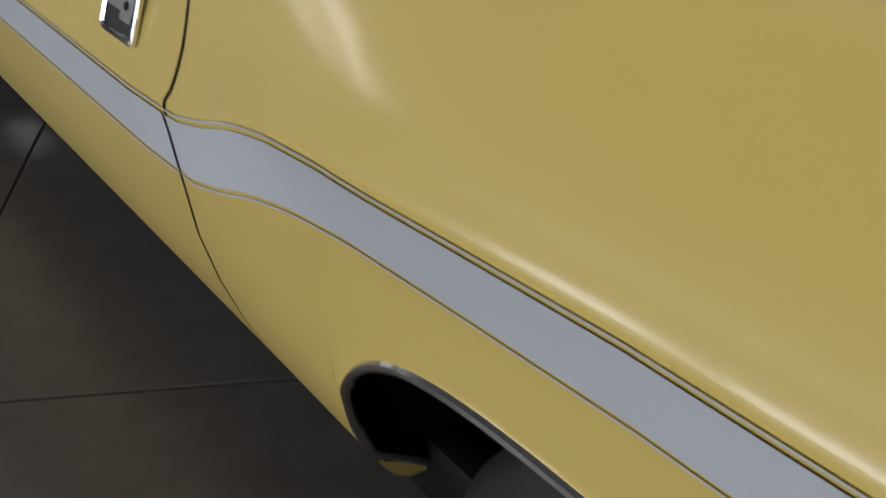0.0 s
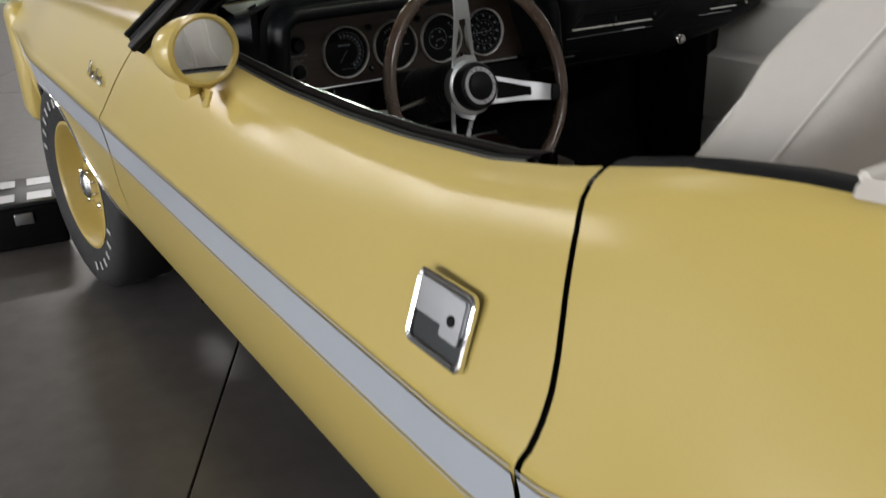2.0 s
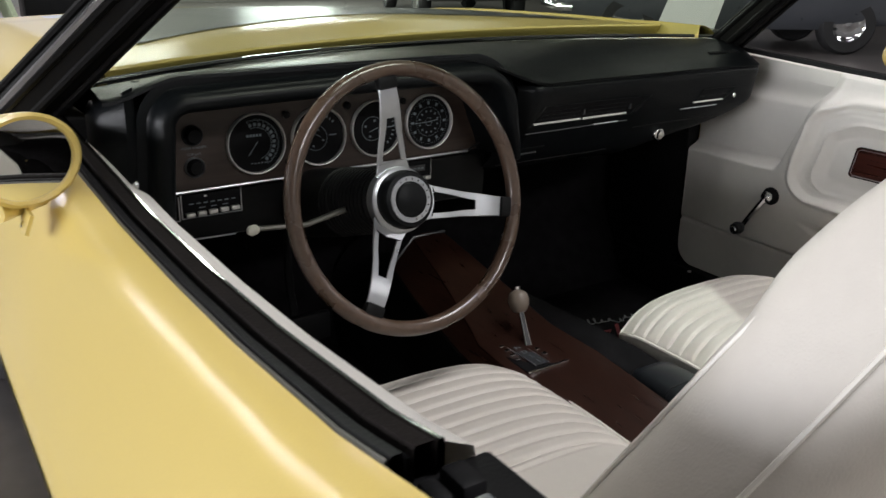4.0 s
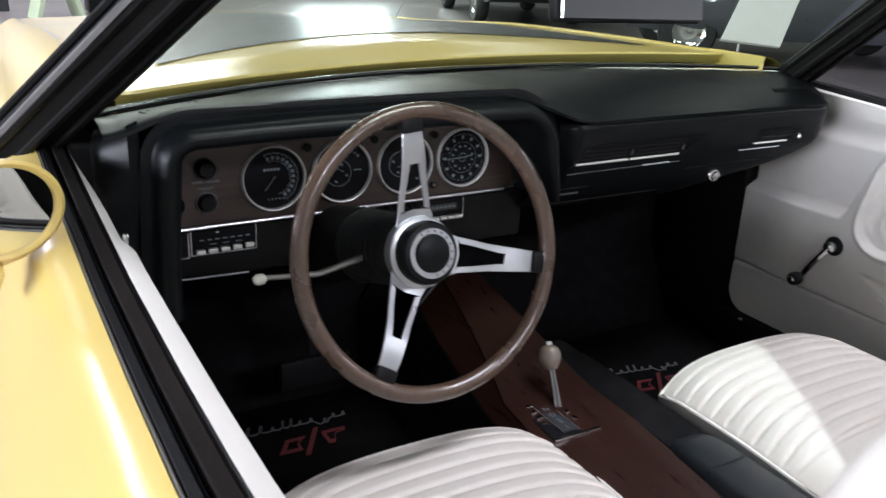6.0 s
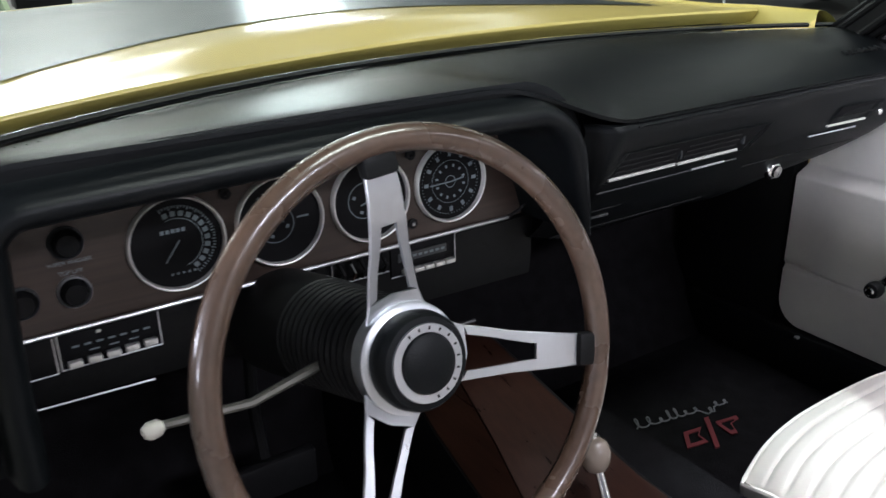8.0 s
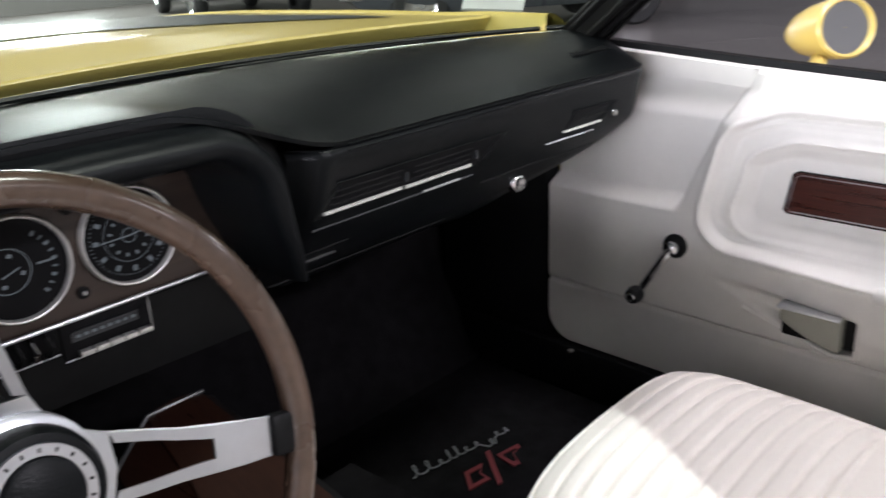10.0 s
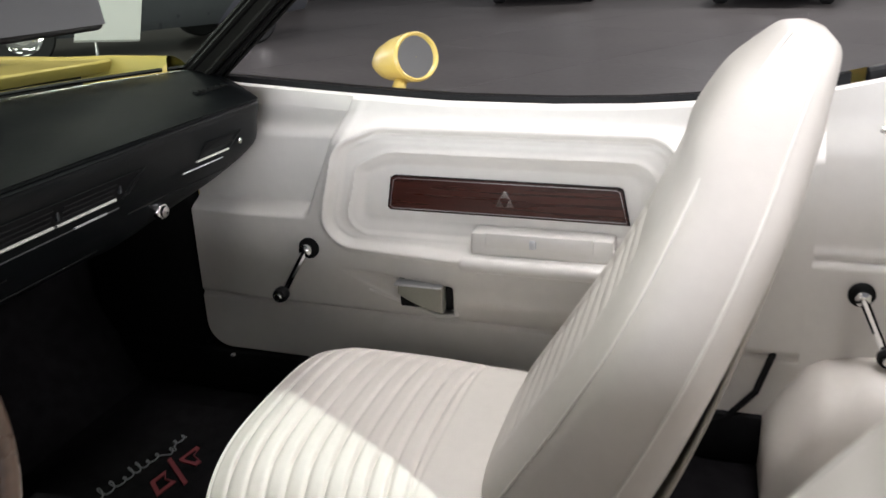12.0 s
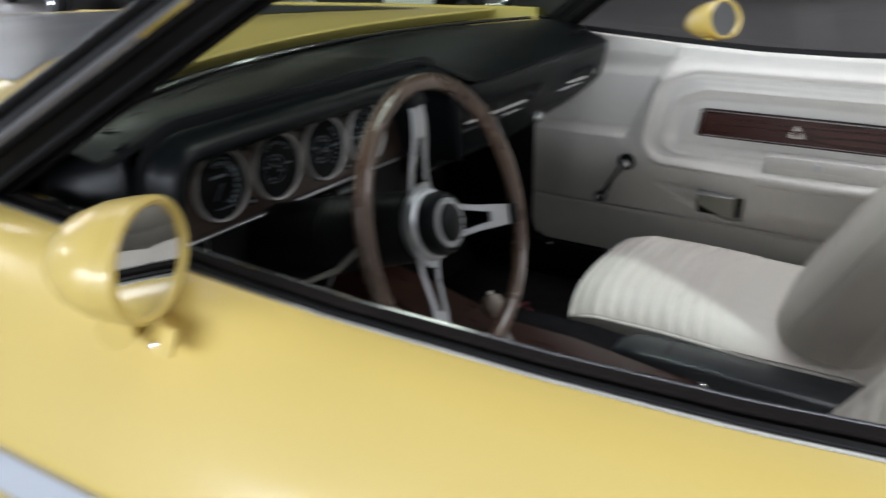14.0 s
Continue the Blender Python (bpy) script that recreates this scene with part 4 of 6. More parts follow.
TRIMX = 0.712
for s in (-1, 1):
    tx, deep = (TRIMX, 1.0) if s > 0 else (0.7345, 0.30)
    d = panels[s]["door"]
    RISE["now"], RISE["wide"] = 0.02 * (s > 0), (1.0 if s > 0 else 0.968)
    ny, nz = (330, 220) if s > 0 else (120, 80)
    rows = []
    for i in range(ny + 1):
        y0 = 0.062 if s > 0 else 0.152
        y = y0 + (1.227 - y0) * (1 - (1 - i / ny) ** 1.25)
        row = []
        fall = 0.0 if s > 0 else 0.018
        zt = belt(y) - (0.008 if s > 0 else 0.004) - fall
        slim = (0.010 * smooth(0.79, 0.84, y) + 0.012 * smooth(0.9, 1.2, y)) * (s < 0)
        for j in range(nz + 1):
            z = trim_edge(y) + (zt - trim_edge(y)) * j / nz
            row.append((s * (tx + slim - deep * trim_depth(y, z)), y, z))
        row += [(s * (tx + slim * 0.9 + 0.040 * deep), y, zt + 0.004), (s * (tx + slim * 0.8 + 0.046 * deep), y, zt + 0.007 + fall * 0.35), (s * (0.773 if s > 0 else 0.7685), y, zt + 0.005 + fall), (s * (0.7735 if s > 0 else 0.7688), y, zt - 0.03)]
        rows.append(row)
    bm = bmesh.new()
    grid(bm, rows)
    edge = [rows[k][0] for k in range(len(rows))]
    grid(bm, [edge, [(s * 0.78, y, z - 0.004) for _, y, z in edge]])
    for r in (rows[0], rows[-1]):
        grid(bm, [r[:-4], [(s * 0.79, y, z) for _, y, z in r[:-4]]])
    tr = part("door_trim", bm, WHITEPANEL, d, "moulded white vinyl door trim", angle=60)
    # wood inlay with a bright edge
    ix = tx + 0.0235
    poly = [(0.358, 0.667), (0.372, 0.728), (0.380, 0.7315), (0.786, 0.7335), (0.794, 0.729), (0.803, 0.674), (0.797, 0.669)]
    mi = Matrix(((0, 0, -s, s * (ix + 0.0)), (1, 0, 0, 0), (0, 1, 0, 0), (0, 0, 0, 1)))
    bm = bmesh.new()
    prism(bm, [((u - 0.58) * 1.012 + 0.58, (v - 0.70) * 1.05 + 0.70) for u, v in poly], mi, 0.006)
    bez = part("inlay_frame", bm, PLASTIC, tr)
    bm = bmesh.new()
    prism(bm, poly, mi, 0.0075)
    part("wood_inlay", bm, INLAY, tr, "dark reddish wood inlay")
    bm = bmesh.new()
    tube(bm, [mi @ Vector((0.58 + (u - 0.58) * 0.985, 0.70 + (v - 0.70) * 0.90, 0.0078)) for u, v in poly], 0.0009, n=5, closed=True)
    part("inlay_line", bm, BRUSHED, tr)
    # three-armed plain badge
    bm = bmesh.new()
    for k in range(3):
        a = radians(90 + 120 * k)
        dirv, nrm = Vector((math.cos(a), math.sin(a))), Vector((-math.sin(a), math.cos(a)))
        c = Vector((0.578, 0.697))
        pts = [c + dirv * 0.020, c + dirv * 0.006 + nrm * 0.010, c + dirv * 0.007, c + dirv * 0.006 - nrm * 0.010]
        prism(bm, [(p.x, p.y) for p in pts], mi @ Matrix.Translation((0, 0, 0.0076)), 0.0022)
    part("badge", bm, CHROME, tr, "small bright triangular badge")
    # ashtray box on the arm rest
    ax = tx + 0.012
    ash = part("ashtray_box", solid(s * (ax - 0.036), s * (ax + 0.02), 0.378, 0.632, 0.602, 0.648, bevel=0.006), WHITEPANEL, tr)
    part("ashtray_lid", solid(s * (ax - 0.040), s * (ax - 0.020), 0.412, 0.605, 0.622, 0.6505, bevel=0.003), WHITEPANEL, ash)
    bm = bmesh.new()
    box(bm, s * (ax - 0.046), s * (ax - 0.036), 0.512, 0.524, 0.626, 0.642, bevel=0.003)
    part("ashtray_tab", bm, BRUSHED, ash)
    part("arm_rest_pad", solid(s * (tx - 0.052), s * (tx + 0.0), 0.372, 0.652, 0.578, 0.604, bevel=0.011, seg=3), WHITEPANEL, tr)
    # door pull in its pocket
    pocket = part("pull_pocket", solid(s * (tx - 0.024), s * (tx + 0.03), 0.668, 0.775, 0.488, 0.5495, bevel=0.004), PLASTIC, tr)
    bm = bmesh.new()
    rows = []
    for k in range(11):
        f = k / 10
        y = 0.683 + 0.092 * f
        low = 0.492 + 0.022 * f ** 2
        rows.append([(s * (tx - 0.050 + 0.020 * f), y, 0.541), (s * (tx - 0.052 + 0.018 * f), y, 0.520), (s * (tx - 0.046 + 0.018 * f), y, low), (s * (tx - 0.020), y, low), (s * (tx - 0.020), y, 0.541)])
    grid(bm, rows, close_v=True, cap=True)
    part("pull_paddle", bm, material("grey_green_pull" if s < 0 else "grey_green_pull_b", (0.36, 0.36, 0.30), rough=0.4, vary=0.05), pocket, "grey-green plastic pull")
    part("pull_top", solid(s * (tx - 0.051), s * (tx - 0.018), 0.684, 0.776, 0.541, 0.5455, bevel=0.0015), BRUSHED, pocket)
    bm = bmesh.new()
    tube(bm, [(s * (tx - 0.022), 0.664, 0.554), (s * (tx - 0.022), 0.664, 0.480), (s * (tx - 0.020), 0.70, 0.474), (s * (tx - 0.014), 0.84, 0.512)], 0.005, n=8)
    part("pocket_bead", bm, WHITEPANEL, tr)


def crank(s, y, z, ky, kz, x, parent):
    """A window crank with rosette, bar and knob."""
    m = basis((s * x, y, z), (-s, 0, 0))
    bm = bmesh.new()
    lathe(bm, [(0.021, 0), (0.021, 0.004), (0.017, 0.008), (0.012, 0.009)], m, n=24)
    c = part("window_crank", bm, PLASTIC, parent, "window crank with a chrome arm")
    bm = bmesh.new()
    lathe(bm, [(0.013, 0.006), (0.013, 0.022), (0.009, 0.026), (0.001, 0.027)], m, n=20)
    part("hub", bm, CHROME, c)
    k = Vector((s * (x - 0.034), ky, kz))
    bm = bmesh.new()
    tube(bm, [Vector((s * (x - 0.020), y, z)), Vector((s * (x - 0.030), (y + ky) / 2, (z + kz) / 2)), k], [0.008, 0.007, 0.007], n=8)
    part("arm", bm, CHROME, c)
    mk = basis(k, (-s, 0, 0))
    bm = bmesh.new()
    lathe(bm, [(0.008, -0.004), (0.014, 0.004), (0.0155, 0.014), (0.013, 0.024), (0.007, 0.028), (0.001, 0.029)], mk, n=20)
    part("knob", bm, PLASTIC, c)
    bm = bmesh.new()
    lathe(bm, [(0.008, 0.0275), (0.006, 0.030), (0.001, 0.0305)], mk, n=16)
    part("knob_cap", bm, CHROME, c)
    return c


for s in (-1, 1):
    crank(s, 0.964, 0.587, 1.010, 0.503, (TRIMX if s > 0 else 0.7345) - 0.010, panels[s]["door"])
    # quarter trim behind the door
    qt = bmesh.new()
    rows = []
    for i in range(31):
        y = -0.80 + (0.865 if s > 0 else 0.84) * i / 30
        RISE["now"], RISE["wide"] = 0.02 * (s > 0), (1.0 if s > 0 else 0.968)
        zt = belt(y) - 0.012
        row = []
        for j in range(91):
            z0 = 0.30 + 0.37 * smooth(-0.16, -0.26, y)
            z = z0 + (zt - z0) * j / 90
            step = 0.012 * smooth(0.622, 0.628, z) - 0.006 * math.exp(-((z - 0.638) / 0.006) ** 2)
            yy = y + (smooth(0.86, 0.6, z) * 0.05 + 0.11 * smooth(0.42, 0.30, z)) * smooth(-0.3, 0.04, y)
            row.append((s * ((0.722 if s > 0 else 0.752) + step + 0.02 * smooth(0.80, 0.87, z)), yy, z))
        row += [(s * (0.765 if s > 0 else 0.777), y, zt + 0.004), (s * 0.782, y, zt - 0.02)]
        rows.append(row)
    grid(qt, rows)
    grid(qt, [rows[-1], [(s * 0.78, y, z) for _, y, z in rows[-1]]])
    q = part("quarter_trim", qt, WHITEPANEL, panels[s]["quarter"], "plain white quarter trim", angle=50)
    crank(s, -0.020, 0.578, -0.062, 0.49, 0.718, panels[s]["quarter"])
    bm = bmesh.new()
    tube(bm, [(s * 0.718, 0.082, 0.66), (s * 0.715, 0.082, 0.62), (s * 0.712, 0.10, 0.47), (s * 0.71, 0.125, 0.38), (s * 0.705, 0.17, 0.325), (s * 0.70, 0.24, 0.305)], 0.006, n=8)
    part("door_seal", bm, RUBBER, panels[s]["quarter"])
    bm = bmesh.new()
    lathe(bm, [(0.006, 0), (0.006, 0.003), (0.001, 0.004)], basis((s * 0.738, -0.02, 0.846), (-s, 0, 0)), n=12)
    part("trim_screw", bm, CHROME, q)


bm = bmesh.new()
lathe(bm, [(0.0025, -0.01), (0.0025, 0.004), (0.0035, 0.005), (0.0035, 0.009), (0.002, 0.011), (0.0004, 0.0113)], Matrix.Translation((-0.748, 0.853, 0.838)), n=14)
part("lock_button", bm, CHROME, panels[-1]["door"])
RISE["now"], RISE["wide"] = 0.0, 0.968

# ---------------------------------------------------------------- seats
def eased(z, knots):
    """Interpolation with rounded knots, exact at the top end."""
    d = 0.03 * min(1, max(0, (1.043 - z) / 0.06))
    return sum(interp(z + d * k / 3, knots) for k in range(-3, 4)) / 7


def pillow(bm, rows):
    grid(bm, rows, close_v=True, cap=True)


def seat(cx, shift, back=0.0, recline=0.0):
    st = thing("bucket_seat", "white vinyl high-back bucket seat with pleated centre", "seat", "front bucket seats", at=(cx, shift, 0.235))
    loc = Vector((cx, shift, 0))
    # cushion: closed loops from left to right
    nseg = 64
    rows = []
    for i in range(nseg + 1):
        u = -1 + 2 * i / nseg
        x = 0.238 * u
        drop = 0.034 * abs(u) ** 5
        crown = 0.012 * (1 - u * u)
        yf = 0.880 - 0.022 * abs(u) ** 3
        top = []
        for k in range(221):
            f = k / 220
            y = 0.30 + (yf - 0.30) * f
            z = 0.455 + crown + 0.010 * smooth(0.30, 0.75, f) - 0.010 * smooth(0.88, 1.0, f) ** 2
            if y > 0.578:
                q = (yf - y) / 0.0288
                edge = smooth(1.0, 0.93, abs(u))
                z -= (0.0062 * (1 - abs(math.sin(math.pi * q))) ** 3.0 - 0.0012) * edge * smooth(0.575, 0.585, y)
            z -= 0.003 * math.exp(-((y - 0.578) / 0.003) ** 2)
            top.append((x, y, z - drop))
        side = 0.008 * abs(u) ** 8
        low = [(x, yf + 0.004, 0.424 - side), (x * 0.985, yf - 0.004, 0.36), (x * 0.96, yf - 0.05, 0.335), (x * 0.96, 0.30, 0.335)]
        rows.append([Vector(q) + loc for q in top + low])
    bm = bmesh.new()
    pillow(bm, rows)
    part("cushion", bm, WHITEVINYL, st, angle=75)
    bm = bmesh.new()
    line = [rows[0][k] + Vector((-0.001, 0, 0)) for k in range(20, 221, 8)] + [r[220] + Vector((0, 0.001, 0)) for r in rows[1:-1]] + [rows[-1][k] + Vector((0.001, 0, 0)) for k in range(220, 19, -8)]
    tube(bm, line, 0.0036, n=6)
    part("cushion_piping", bm, PIPING, st)
    for sx in (-1, 1):
        bm = bmesh.new()
        grid(bm, [[Vector((sx * (0.240 - 0.010 * g), 0.32 + 0.535 * k / 20, (0.428 if k else 0.42) - 0.075 * g - 0.006 * math.sin(math.pi * g) * 0)) + loc for k in range(21)] for g in (0, 0.2, 0.5, 0.8, 1.0)])
        part("side_panel", bm, WHITEPANEL, st, "smooth white side panel")
    bm = bmesh.new()
    box(bm, cx - 0.20, cx + 0.20, 0.36 + shift, 0.84 + shift, 0.25, 0.33, bevel=0.015)
    part("seat_base", bm, PLASTIC, st)
    for dx in (-0.17, 0.17):
        part("seat_rail", solid(cx + dx - 0.015, cx + dx + 0.015, 0.34 + shift, 0.86 + shift, 0.2355, 0.256, bevel=0.003), BRUSHED, st)
    # backrest: rings round the section, from the bottom to the top
    spine = [(0.405, 0.375, 0.085), (0.403, 0.400, 0.100), (0.398, 0.440, 0.104), (0.340, 0.560, 0.093), (0.287, 0.680, 0.080), (0.245, 0.790, 0.073), (0.215, 0.880, 0.070), (0.190, 0.960, 0.058), (0.172, 1.005, 0.048), (0.160, 1.032, 0.038), (0.156, 1.043, 0.012)]
    width = [(0.40, 0.205), (0.46, 0.225), (0.60, 0.238), (0.72, 0.236), (0.80, 0.212), (0.88, 0.178), (0.95, 0.134), (1.0, 0.100), (1.03, 0.066), (1.046, 0.02)]
    spine = [(a - back - recline * (b - 0.40), b, c) for a, b, c in spine]
    lean = Vector((0, 0.93, 0.37)).normalized()
    rows, front, back = [], [], []
    n = 96
    m_levels = 150
    for i in range(m_levels + 1):
        g = i / m_levels
        z = 0.375 + (1.043 - 0.375) * (1 - (1 - g) ** 1.15)
        y = eased(z, [(b, a) for a, b, _ in spine])
        half = eased(z, [(b, c) for _, b, c in spine])
        w = eased(z, width)
        ring = []
        for k in range(n):
            a = 2 * math.pi * k / n
            ca, sa = math.cos(a), math.sin(a)
            p = 0.52 + 0.4 * smooth(0.94, 1.03, z)
            dx = w * math.copysign(abs(ca) ** p, ca)
            dn = half * math.copysign(abs(sa) ** 0.62, sa)
            if sa > 0 and abs(dx) < 0.56 * w and 0.44 < z < 0.80:
                pleat = (1 - abs(math.sin(math.pi * (z - 0.40) / 0.0295))) ** 2.2
                dn -= (0.0065 * pleat + 0.005) * smooth(0.56, 0.50, abs(dx) / w) * smooth(0.80, 0.77, z)
            if sa > 0 and z > 0.86:
                dn += 0.010 * smooth(0.86, 0.92, z) * smooth(1.03, 0.97, z)
            ring.append(Vector((dx, y, z)) + lean * dn + loc)
        rows.append(ring)
    bm = bmesh.new()
    grid(bm, rows, close_v=True, cap=True)
    bk = part("backrest", bm, WHITEVINYL, st, angle=75)
    # piping round both faces
    for sgn, nm in ((0.70, "front_piping"), (-0.35, "rear_piping")):
        pts = []
        for x_s in (-1, 1):
            col = []
            for i in range(m_levels + 1):
                z = 0.42 + (1.030 - 0.42) * i / m_levels
                y = eased(z, [(b, a) for a, b, _ in spine])
                half = eased(z, [(b, c) for _, b, c in spine])
                w = eased(z, width)
                sa = abs(sgn) ** (1 / 0.62)
                ca = math.sqrt(max(0, 1 - sa * sa))
                col.append(Vector((x_s * (w * ca ** 0.52 + 0.0012), y, z)) + lean * half * sgn + loc)
            pts += col if x_s < 0 else col[::-1]
        bm = bmesh.new()
        tube(bm, pts, 0.0022, n=6)
        part(nm, bm, PIPING, bk)
    # hard shell on the back with its seam
    bm = bmesh.new()
    rows = []
    for i in range(21):
        z = 0.43 + 0.40 * i / 20
        y = eased(z, [(b, a) for a, b, _ in spine])
        half = eased(z, [(b, c) for _, b, c in spine])
        w = 0.17 * (1 - (i / 20) ** 3 * 0.55)
        rows.append([Vector((x * w, y, z)) - lean * (half + 0.004 + 0.005 * (1 - x * x)) + loc for x in [-1 + 2 * k / 12 for k in range(13)]])
    grid(bm, rows)
    part("back_shell", bm, WHITEVINYL, bk)
    bm = bmesh.new()
    tube(bm, [r[0] for r in rows] + rows[-1][1:-1] + [r[-1] for r in rows[::-1]], 0.003, n=6)
    part("back_seam", bm, SEAM, bk)
    # hinge bracket
    for x_s in (-1, 1):
        bm = bmesh.new()
        box(bm, cx + x_s * 0.205 - 0.012, cx + x_s * 0.205 + 0.012, 0.285 + shift, 0.40 + shift, 0.33, 0.42, bevel=0.008)
        part("hinge_cover", bm, WHITEPANEL, st)
    return st


seat(0.365, 0.0, -0.005, 0.04)
seat(-0.385, -0.02, 0.060, 0.105)
# rear bench
bench = thing("rear_bench", "white vinyl rear bench seat with pleats", "seat")
bm = bmesh.new()
rows = []
for i in range(41):
    u = -1 + 2 * i / 40
    x = 0.56 * u
    e = 0.05 * abs(u) ** 6
    loop = []
    for k in range(24):
        f = k / 23
        y = -0.46 + 0.50 * f
        loop.append((x, y, 0.40 + 0.03 * f - 0.07 * smooth(0.85, 1, f) - e - 0.005 * (1 - abs(math.sin(math.pi * x / 0.05))) ** 3))
    loop += [(x, 0.035, 0.30), (x, 0.02, 0.237), (x, -0.46, 0.237)]
    rows.append(loop)
pillow(bm, rows)
part("bench_cushion", bm, WHITEVINYL, bench, angle=70)
bm = bmesh.new()
rows = []
for i in range(41):
    u = -1 + 2 * i / 40
    x = 0.60 * u
    e = 0.04 * abs(u) ** 6
    loop = [(x, -0.44 - 0.18 * (k / 19) - e, 0.42 + 0.44 * (k / 19) - 0.004 * (1 - abs(math.sin(math.pi * x / 0.05))) ** 3) for k in range(20)]
    loop += [(x, -0.70, 0.84), (x, -0.70, 0.30), (x, -0.46, 0.30)]
    rows.append(loop)
pillow(bm, rows)
part("bench_back", bm, WHITEVINYL, bench, angle=70)
for s in (-1, 1):
    bm = bmesh.new()
    rows = []
    for k in range(15):
        y = -0.20 + 0.31 * k / 14
        h = 0.43 + 0.03 * math.sin(math.pi * min(1, k / 12))
        if k > 10:
            h -= 0.10 * ((k - 10) / 4) ** 2
        rows.append([(s * 0.725, y, 0.237), (s * 0.725, y, h + 0.005), (s * 0.66, y, h + 0.012), (s * 0.60, y, h - 0.012 * (1 + math.sin(k * 2.2)) * (1 if k > 7 else 0)), (s * 0.575, y, h - 0.06), (s * 0.57, y, 0.237)])
    grid(bm, rows, close_v=True, cap=True)
    part("arm_rest", bm, WHITEVINYL, bench, angle=60)
# cover over the folded top
boot = thing("top_boot_cover", "white vinyl boot cover over the folded top", "boot cover")
bm = bmesh.new()
rows = []
for i in range(49):
    u = -1 + 2 * i / 48
    x = 0.809 * u
    row = []
    y_front = -0.155 - 0.60 * (1 - smooth(0.70, 0.93, abs(u)))
    for k in range(17):
        f = k / 16
        y = y_front + (-1.25 - y_front) * f
        puff = math.sin(math.pi * min(1, max(0.0, f * 1.0))) ** 0.5
        z = belt(y) + 0.014 + 0.055 * puff * smooth(0, 0.35, f) * (1 - 0.75 * abs(u) ** 3) + 0.006 * math.sin(9 * f + 3 * u)
        if abs(u) > 0.985:
            z = belt(y) + 0.012
        row.append((x, y, z))
    rows.append([(x, row[0][1] + 0.002, row[0][2] - 0.014), (x, row[0][1] + 0.004, row[0][2] - 0.006)] + row)
grid(bm, rows)
grid(bm, [rows[0], [(x * 1.004, y, z - 0.012) for x, y, z in rows[0]]])
part("cover", bm, WHITEVINYL, boot, angle=80)
bm = bmesh.new()
tube(bm, [r[2] for r in rows], 0.004, n=6)
part("cover_piping", bm, PIPING, boot)


# ---------------------------------------------------------------- dashboard
dash = thing("dashboard", "black padded dashboard with a walnut gauge cluster", "dashboard")


def pad_edge(x):
    """Rear edge of the top pad: y and z; over the gauges a step, on the passenger's side a folded ridge."""
    t = smooth(-0.14, 0.06, x)
    y = 1.052 * (1 - t) + (1.022 - 0.006 * smooth(0.4, 0.66, x) + 0.05 * smooth(0.64, 0.715, x) ** 2) * t
    z = 0.943 * (1 - t) + (0.888 - 0.003 * smooth(0.5, 0.7, x)) * t
    return y, z


bm = bmesh.new()
rows = []
xs_top = [-0.735 + 1.45 * i / 120 for i in range(121)]
for x in xs_top:
    by, bz = base_line(x)
    ey, ez = pad_edge(x)
    if x < -0.62:
        ez = 0.943 - 0.030 * smooth(-0.62, -0.735, x)
    row = [(x, by + 0.004, bz - 0.02), (x, by - 0.004, bz - 0.002), (x, by - 0.014, bz + 0.001)]
    t = smooth(-0.14, 0.06, x)
    for f in [k / 14 for k in range(1, 14)]:
        flat = bz + 0.002 + (ez - bz) * smooth(0, 1, f) + 0.002 * math.sin(f * math.pi)
        fold = bz + 0.002 + (ez - bz) * f ** 2.1 + 0.005 * math.sin(f * math.pi)
        row.append((x, by - 0.014 + (ey - by + 0.014) * f, flat * (1 - t) + fold * t))
    row += [(x, ey, ez), (x, ey - 0.001 + 0.004 * t, ez - 0.005)]
    rows.append(row)
grid(bm, rows)
top = part("top_pad", bm, DASH, dash, angle=50)
# long vent slots in the pad near the glass
for x0, x1 in ((-0.52, -0.15), (0.10, 0.46)):
    bm = bmesh.new()
    r2 = []
    for k in range(25):
        x = x0 + (x1 - x0) * k / 24
        by, bz = base_line(x)
        w = 0.006 * math.sqrt(max(0.02, 1 - (2 * k / 24 - 1) ** 6))
        r2.append([(x, by - 0.050 - w, bz + 0.0085), (x, by - 0.050, bz + 0.0098), (x, by - 0.050 + w, bz + 0.0085)])
    grid(bm, r2)
    part("defroster_slot", bm, PLASTIC, top)
bm = bmesh.new()
for k in range(9):
    u = -0.675 + 0.011 * k
    by, bz = base_line(u)
    tube(bm, [(u, by - 0.055, bz + 0.006), (u + 0.004, by - 0.080, bz + 0.008)], 0.0022, n=5)
part("speaker_grille", bm, PLASTIC, top)
# padded brow over the gauges: a dark step, then a roll
outline = [(-0.694, 0.64), (-0.694, 0.72), (-0.692, 0.80)]
for k in range(1, 10):
    a = radians(180 - 90 * k / 9)
    outline.append((-0.622 + 0.068 * math.cos(a), 0.871 + 0.068 * math.sin(a)))
outline += [(-0.54, 0.9415), (-0.45, 0.943), (-0.35, 0.9445), (-0.25, 0.945), (-0.17, 0.945)]
for k in range(1, 11):
    a = radians(90 - 86 * k / 10)
    outline.append((-0.108 + 0.108 * math.cos(a), 0.842 + 0.103 * math.sin(a)))
outline += [(0.004, 0.815), (0.008, 0.785), (0.010, 0.750)]
SECTION = ((-0.002, 1.056), (0.004, 1.054), (0.012, 1.054), (0.0150, 1.050), (0.0165, 1.040), (0.0195, 1.027), (0.025, 1.018), (0.033, 1.015), (0.041, 1.019), (0.046, 1.028), (0.049, 1.045), (0.052, 1.09), (0.054, 1.158))
rows = []
